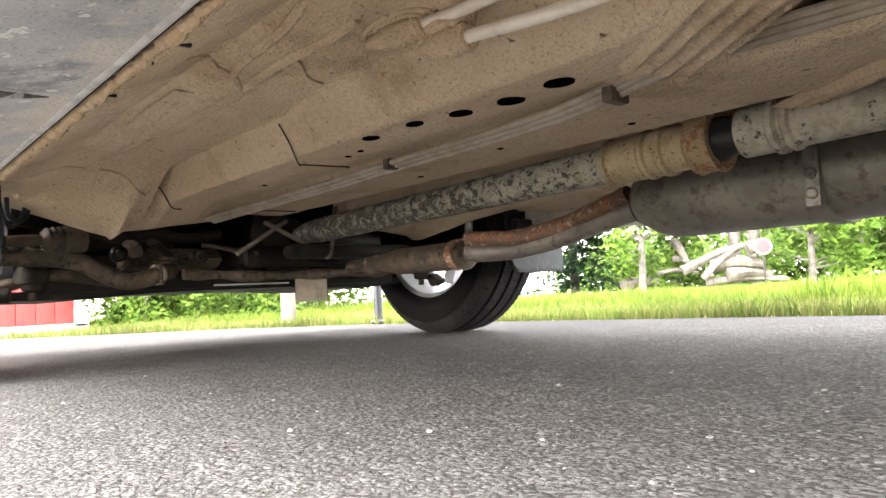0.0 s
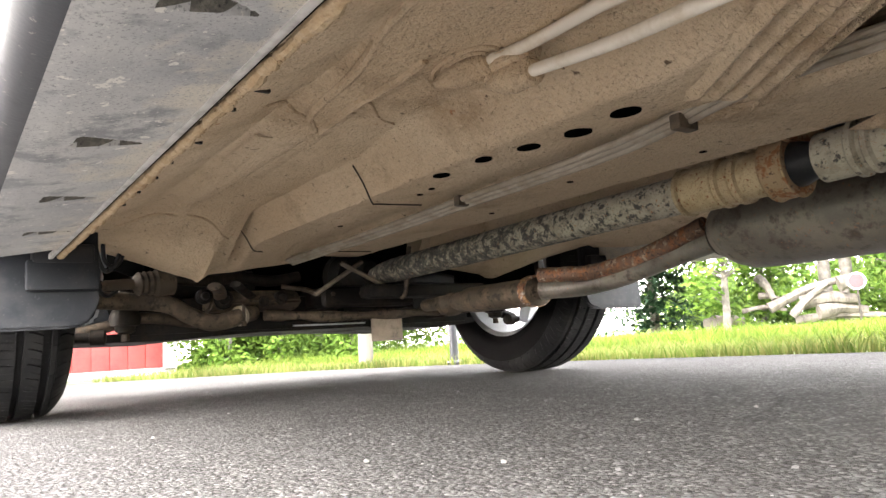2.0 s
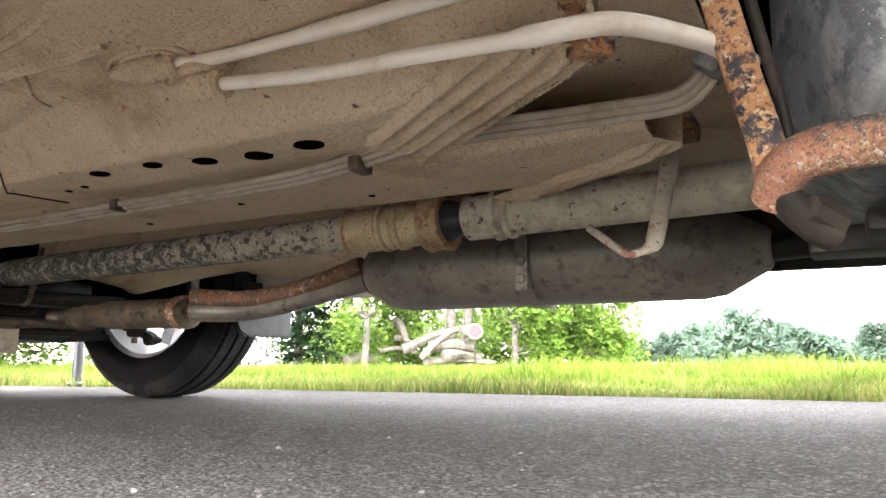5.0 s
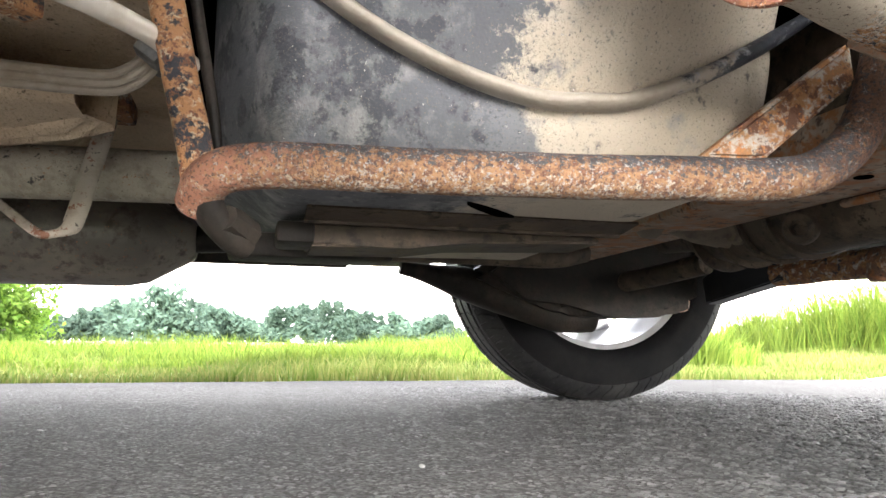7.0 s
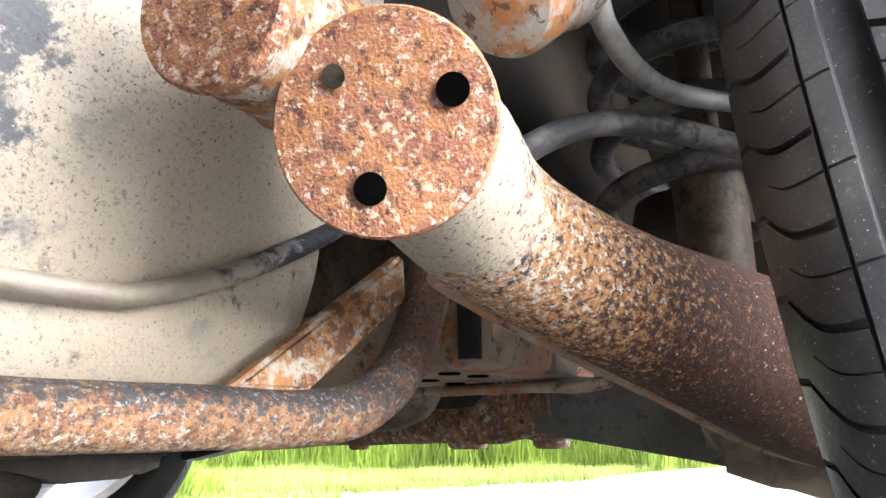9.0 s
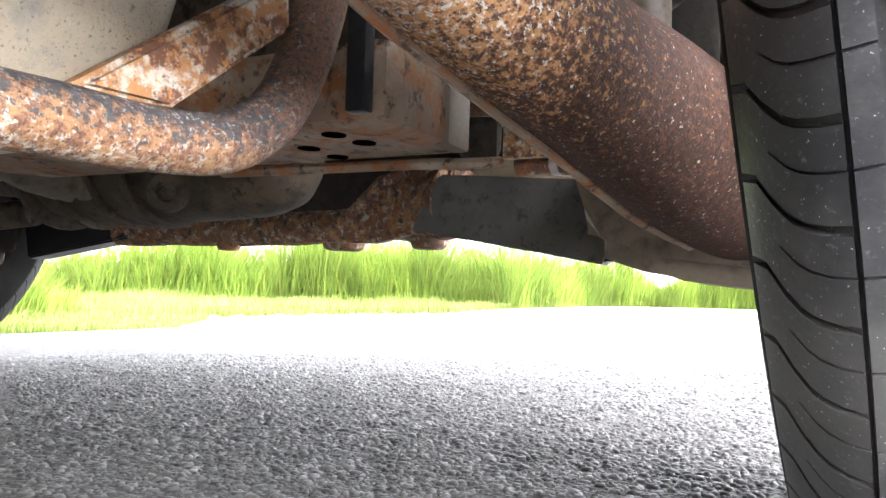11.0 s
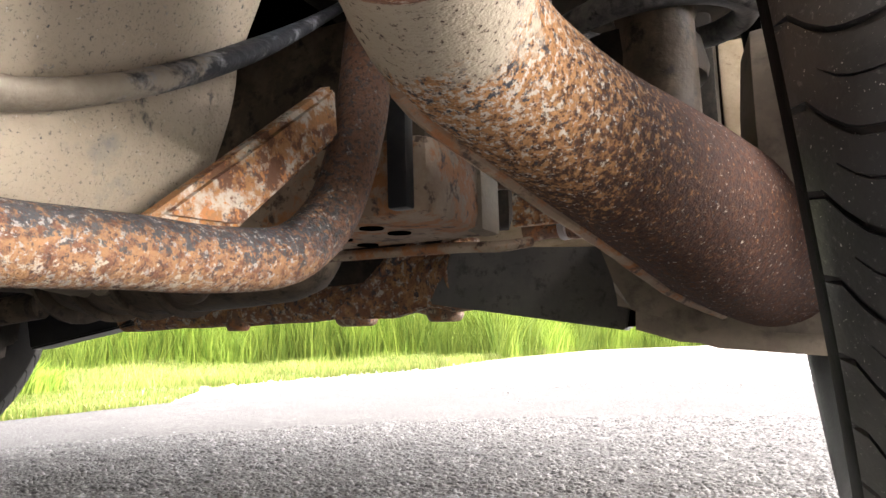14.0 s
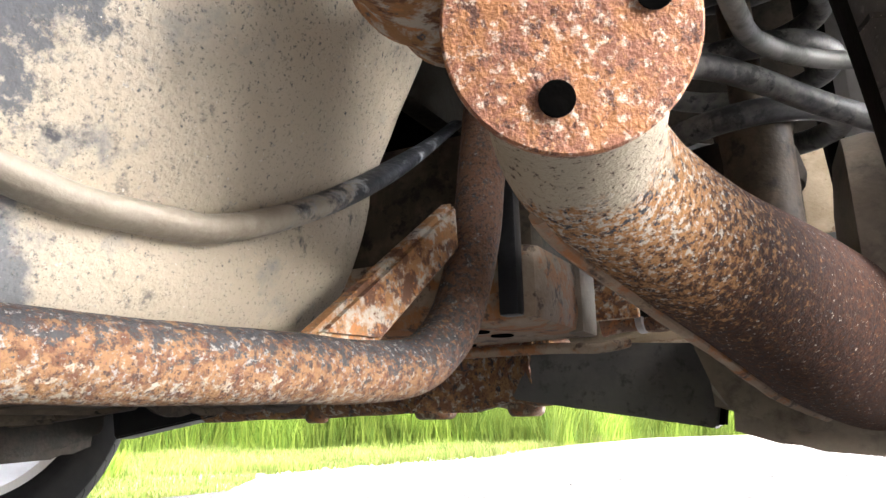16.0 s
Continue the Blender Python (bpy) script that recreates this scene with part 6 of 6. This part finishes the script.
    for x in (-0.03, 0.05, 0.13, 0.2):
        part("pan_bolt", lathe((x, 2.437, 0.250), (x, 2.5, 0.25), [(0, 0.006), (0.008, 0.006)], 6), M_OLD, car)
    part("mount_beam", rbox((0.0, 2.30, 0.228), (0.36, 2.36, 0.262), 0.012), M_SHADEGRIME, car)
    part("coolant_pipe", tube([(-0.42, 2.52, 0.30), (-0.33, 2.52, 0.292), (-0.25, 2.53, 0.300), (-0.16, 2.53, 0.292), (-0.08, 2.54, 0.305)], 0.014), M_DARK, car)
    part("oil_line", tube([(-0.16, 2.46, 0.272), (-0.10, 2.45, 0.262), (-0.05, 2.46, 0.25), (0.02, 2.46, 0.246)], 0.006), M_OLD, car)


front_end()


# ---- surroundings ----
def blades(name, label, count, place, height, width, material, seed, lean=0.5):
    rng = random.Random(seed)
    verts, faces = [], []
    for _ in range(count):
        x, y = place(rng)
        h = height(x, y) * rng.uniform(0.45, 1.15) * (0.45 + 1.5 * max(0.0, 0.3 + noise.noise((x * 1.3, y * 1.3, seed))))
        a, w = rng.uniform(0, 6.283), width * rng.uniform(0.6, 1.3)
        dx, dy = math.cos(a) * w, math.sin(a) * w
        l, b = rng.uniform(0.1, lean) * h, rng.uniform(0, 6.283)
        lx, ly = math.cos(b) * l, math.sin(b) * l
        n = len(verts)
        verts += [(x - dx, y - dy, -0.012), (x + dx, y + dy, -0.012), (x + dx * 0.7 + lx * 0.35, y + dy * 0.7 + ly * 0.35, h * 0.55), (x - dx * 0.7 + lx * 0.35, y - dy * 0.7 + ly * 0.35, h * 0.55), (x + lx, y + ly, h)]
        faces += [(n, n + 1, n + 2, n + 3), (n + 3, n + 2, n + 4)]
    tagged(from_arrays(name, verts, faces, material, smooth=False), label, "grass", kind="stuff")


def verge(near, far):
    def place(rng):
        while True:
            y = rng.uniform(-2.3, 9)
            d = near + (far - near) * rng.random() ** 1.7
            x = edge_x(y) + d
            if y > 5.5:
                x = rng.uniform(0.9, 6)
            return x, y
    return place


blades("verge_grass", "short yellowish mown grass beside the drive", 26000, verge(0.0, 1.4), lambda x, y: 0.05, 0.0035, M_DRYGRASS, 11, 1.2)
blades("meadow_grass", "tall bright green meadow grass", 90000, verge(1.0, 9), lambda x, y: 0.10 + 0.12 * step(0.4, -2.0, y) - 0.04 * step(2.5, 4, y), 0.0042, M_GRASS, 12, 0.9)


EDGE_AHEAD = [(112, 4.6), (121, 4.9), (139, 4.55), (154, 6.0), (167, 14.5), (176, 17), (188, 17)]


def bank(h0, h1, d0, d1):
    """Grass beyond the gravel behind the car, by heading from its near side."""
    def place(rng):
        h = rng.uniform(h0, h1)
        near = np.interp(h, [a for a, _ in EDGE_AHEAD], [b for _, b in EDGE_AHEAD])
        lo = max(d0, near) + 0.25 * noise.noise((h * 0.4, 3, 1))
        d = lo + max(d1 - lo, 1.5) * rng.random() ** 1.4
        return -0.66 + d * math.sin(radians(h)), 0.61 + d * math.cos(radians(h))
    return place


blades("bank_grass", "short pale grass along the gravel", 30000, bank(112, 172, 4.0, 11), lambda x, y: 0.085, 0.004, M_DRYGRASS, 15, 1.1)
blades("tall_meadow", "tall bright green grass on a rise behind the gravel", 60000, bank(108, 187, 9.5, 17), lambda x, y: 0.18 + 0.87 * step(116, 138, math.degrees(math.atan2(x + 0.66, y - 0.61))), 0.0065, M_GRASS, 16, 0.8)


def leafy(bm, centre, radius, count, size, rng, flat=1.0):
    c = Vector(centre)
    for _ in range(count):
        d = Vector((rng.gauss(0, 1), rng.gauss(0, 1), rng.gauss(0, 1) * flat)).normalized()
        p = c + d * radius * (0.35 + 0.65 * rng.random() ** 0.5) * Vector((1, 1, flat)).length / 1.73
        u = Vector((rng.gauss(0, 1), rng.gauss(0, 1), rng.gauss(0, 1))).normalized()
        v = u.orthogonal().normalized() * size * 0.5
        u = u * size
        bm.faces.new([bm.verts.new(q) for q in (p - u, p + v, p + u, p - v)])


def tree(name, label, base, height, spread, material, seed, clumps=26, leaf=0.06, per=90, trunk=0.05, low=0.3):
    rng = random.Random(seed)
    t = thing(name, label, "tree")
    t.location = base
    bm = tube([(0, 0, -0.1), (spread * 0.04, 0, height * 0.35), (-spread * 0.03, spread * 0.03, height * 0.7), (0, 0, height * 0.95)], lambda f: trunk * (1 - 0.8 * f), 10)
    leaves = bmesh.new()
    for _ in range(clumps):
        z = height * (low + (1 - low) * rng.random())
        a, r = rng.uniform(0, 6.283), spread * (0.25 + 0.6 * rng.random()) * (1 - 0.5 * abs(z / height - 0.55))
        tip = Vector((math.cos(a) * r, math.sin(a) * r, z))
        sweep(bm, smooth_path([(0, 0, z * 0.7), tip * 0.55 + Vector((0, 0, z * 0.32)), tip], 3), lambda f: trunk * 0.3 * (1 - 0.8 * f), 5)
        leafy(leaves, tip, spread * rng.uniform(0.25, 0.42), per, leaf, rng, 0.8)
    part("trunk", bm, M_BARK, t)
    part("crown", leaves, material, t, smooth=0)
    return t


def spruce(base, height, seed):
    rng = random.Random(seed)
    t = thing("spruce_tree", "dark green spruce with drooping boughs", "tree")
    t.location = base
    part("trunk", tube([(0, 0, -0.1), (0, 0, height * 0.5), (0, 0, height)], lambda f: 0.09 * (1 - 0.95 * f), 8), M_BARK, t)
    bm = bmesh.new()
    z = height * 0.04
    while z < height:
        r = (1 - z / height) * height * 0.34 + 0.05
        for k in range(16):
            a = rng.uniform(0, 6.283)
            d = Vector((math.cos(a), math.sin(a), 0))
            for j in range(26):
                f = rng.random() ** 0.7
                p = d * r * f + Vector((rng.gauss(0, 0.05), rng.gauss(0, 0.05), z - 0.22 * r * f * f + rng.gauss(0, 0.02)))
                u = (d + Vector((rng.gauss(0, 0.5), rng.gauss(0, 0.5), rng.gauss(0, 0.3)))).normalized() * 0.09
                v = u.cross(Vector((0, 0, 1))) * 0.35
                bm.faces.new([bm.verts.new(q) for q in (p - u, p + v, p + u, p - v)])
        z += height * 0.034
    part("crown", bm, M_SPRUCE, t, smooth=0)


def at_heading(deg, dist):
    """A place seen from the car's near side, at an angle clockwise from its nose."""
    return -0.87 + dist * math.sin(radians(deg)), 0.74 + dist * math.cos(radians(deg))


def surroundings():
    for k, (deg, dist, h) in enumerate(((18.3, 6.2, 1.1), (20, 6.6, 1.4), (22, 6.2, 1.2), (25, 6.8, 1.3), (27.3, 6.0, 1.0))):
        x, y = at_heading(deg, dist)
        tree("shrub", "leafy green shrub beside the drive", (x, y, 0), h, 0.5, M_LEAF, 20 + k, 34, 0.026, 150, 0.02, 0.0)
    x, y = at_heading(50.5, 13)
    spruce((x, y, 0.1), 3.2, 5)
    for k, (deg, dist, h, s) in enumerate(((55.5, 12, 3.0, 1.1), (58, 13.5, 3.2, 1.0), (67, 13, 2.6, 1.2), (70, 14, 2.4, 1.1), (73, 14.5, 2.2, 1.0))):
        x, y = at_heading(deg, dist)
        tree("leafy_tree", "bright green young broadleaf tree", (x, y, 0), h, s, M_LEAF, 40 + k, 30, 0.07, 110, 0.06, 0.1)
    x, y = at_heading(62, 13)
    trunks = thing("bare_trunks", "pale bare tree trunks standing behind a log pile", "tree")
    for dx in (0.02, 0.24):
        part("trunk", tube([(x + dx, y - dx, -0.1), (x + dx * 1.1, y - dx, 1.2), (x + dx * 1.3, y - dx, 3)], 0.09), M_BARK, trunks)
    pile = thing("log_pile", "pile of bleached driftwood logs in the grass", "logs")
    rng = random.Random(8)
    for a, b, h0, h1, r in ((54.1, 56.6, 0.10, 0.12, 0.15), (58.4, 63.1, 0.29, 0.66, 0.11), (59.8, 62.3, 0.16, 0.60, 0.08), (57.9, 58.8, 0.78, 0.42, 0.10), (57.8, 59.4, 0.50, 0.36, 0.07), (60.4, 64.0, 0.36, 0.34, 0.17), (61.5, 64.4, 0.20, 0.17, 0.14), (62.9, 64.0, 0.58, 0.52, 0.16), (56.6, 59.5, 0.28, 0.26, 0.05), (60.0, 65.5, 0.09, 0.09, 0.09)):
        p, q = at_heading(a, 12.2 + rng.random() * 0.4), at_heading(b, 12.2 + rng.random() * 0.4)
        part("log", tube([(*p, h0), ((p[0] + q[0]) / 2, (p[1] + q[1]) / 2, (h0 + h1) / 2 + 0.05), (*q, h1)], lambda f, r=r: r * 0.75 * (1 - 0.4 * f), 10, wobble=0.02), M_LOG, pile)
    x, y = at_heading(64.0, 11.6)
    sign = thing("round_sign", "round red and white reflector sign on a thin post", "sign")
    n = (Vector((-0.87, 0.74, 0.3)) - Vector((x, y, 0.58))).normalized()
    part("disc", lathe(Vector((x, y, 0.58)), Vector((x, y, 0.58)) + n, [(0, 0.118), (0.02, 0.118)], 32), M_WHITE, sign, "white rim")
    part("face", lathe(Vector((x, y, 0.58)) + n * 0.021, Vector((x, y, 0.58)) + n, [(0, 0.10), (0.004, 0.10)], 32), M_RED, sign, "red reflective face")
    part("post", tube([(x, y, -0.05), (x, y, 0.3), (x, y, 0.5)], 0.015), M_DARK, sign)
    px, py = at_heading(35.3, 3.55)
    post = thing("marker_post", "thin dark metal post at the drive's edge", "post")
    part("pole", lathe((px, py, -0.05), (px, py, 1), [(0, 0.021), (0.9, 0.021), (0.91, 0.01)], 14), M_BLACK, post)
    part("foot", lathe((px, py, -0.01), (px, py, 1), [(0, 0.05), (0.02, 0.05), (0.03, 0.03)], 14), M_BLACK, post)
    pole = thing("white_pole", "pale weathered pole standing in front of the shrubs", "post")
    part("shaft", lathe((1.29, 4.72, -0.05), (1.30, 4.72, 1), [(0, 0.045), (1.6, 0.04), (1.62, 0.02)], 18), M_LOG, pole)
    barn = thing("barn", "red boarded barn with white corner trim", "barn")
    bx, by = at_heading(14.7, 6.3)
    part("base", rbox((bx - 3.0, by, -0.05), (bx, by + 3, 0.045), 0.005), M_GRAVEL, barn, "pale concrete footing")
    for k in range(22):
        x1 = bx - 0.10 - k * 0.13
        part("board", rbox((x1 - 0.127, by + 0.02, 0.045), (x1, by + 0.045, 2.2), 0.004), M_BARN, barn)
    part("wall", rbox((bx - 2.97, by + 0.04, 0.045), (bx - 0.02, by + 3, 2.2), 0.005), M_BARN, barn)
    part("corner_trim", rbox((bx - 0.095, by + 0.0, 0.02), (bx + 0.005, by + 0.09, 2.2), 0.004), M_WHITE, barn, "white corner board")
    part("roof", prism([(bx - 3.2, 2.2), (bx - 1.5, 3.2), (bx + 0.2, 2.2)], "y", by - 0.15, by + 3.2), M_DARK, barn)
    bank = bmesh.new()
    rng = random.Random(91)
    for k in range(70):
        x, y = at_heading(51 + 24 * k / 70 + rng.gauss(0, 0.4), rng.uniform(16, 19))
        h = rng.uniform(0.5, 1.9)
        for j in range(4):
            leafy(bank, (x + rng.gauss(0, 0.3), y + rng.gauss(0, 0.3), h * (0.1 + 0.8 * rng.random())), 0.55, 60, 0.09, rng)
    for k in range(80):
        x, y = at_heading(17.0 + 19.5 * k / 80 + rng.gauss(0, 0.3), rng.uniform(8.5, 10.5))
        for j in range(4):
            leafy(bank, (x + rng.gauss(0, 0.2), y + rng.gauss(0, 0.2), rng.uniform(0.1, 1.5)), 0.4, 90, 0.042, rng)
    tagged(part("hedge", bank, M_LEAF, smooth=0), "loose green hedge behind the log pile", "hedge", kind="stuff")
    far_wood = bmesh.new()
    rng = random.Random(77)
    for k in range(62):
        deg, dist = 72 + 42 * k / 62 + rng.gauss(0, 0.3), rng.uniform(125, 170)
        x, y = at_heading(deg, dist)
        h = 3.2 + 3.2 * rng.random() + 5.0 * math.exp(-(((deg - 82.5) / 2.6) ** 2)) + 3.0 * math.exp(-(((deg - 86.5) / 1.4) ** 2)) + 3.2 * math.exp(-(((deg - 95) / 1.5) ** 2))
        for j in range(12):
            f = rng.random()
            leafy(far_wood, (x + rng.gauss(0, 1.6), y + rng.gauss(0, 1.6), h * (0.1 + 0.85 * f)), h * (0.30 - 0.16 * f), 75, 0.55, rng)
    tagged(part("far_woods", far_wood, M_FARLEAF, smooth=0), "line of distant trees beyond the meadow, haze in their colour", "trees", kind="stuff")


surroundings()


# ---- loose stones on the drive ----
def loose_stone(x, y, r, seed):
    rng = random.Random(seed)
    bm = bmesh.new()
    bmesh.ops.create_icosphere(bm, subdivisions=2, radius=r)
    for v in bm.verts:
        v.co *= 1 + 0.35 * noise.noise(v.co / r * 0.9 + Vector((seed, 0, 0)))
        v.co.z *= 0.65
    ob = part("loose_stone", bm, M_STONE, smooth=0)
    tagged(ob, "small grey stone lying loose on the asphalt", "stone", "loose stones on the drive")
    ob.matrix_world = pose(x, y, r * 0.45, 0, 0, rng.uniform(0, 360))


for n, (x, y, r) in enumerate(((-0.141, 1.378, 0.006), (-0.438, 1.278, 0.005), (-0.406, 1.169, 0.004), (-0.514, 1.397, 0.005), (-0.738, 1.733, 0.005), (-0.63, -1.334, 0.006), (-0.296, -1.681, 0.009), (-0.092, -1.052, 0.006), (-0.657, -0.56, 0.005), (0.367, -2.147, 0.012), (-0.558, -1.052, 0.006), (-0.118, 0.568, 0.006), (0.401, 0.295, 0.007))):
    loose_stone(x, y, r * 0.6, n + 60)
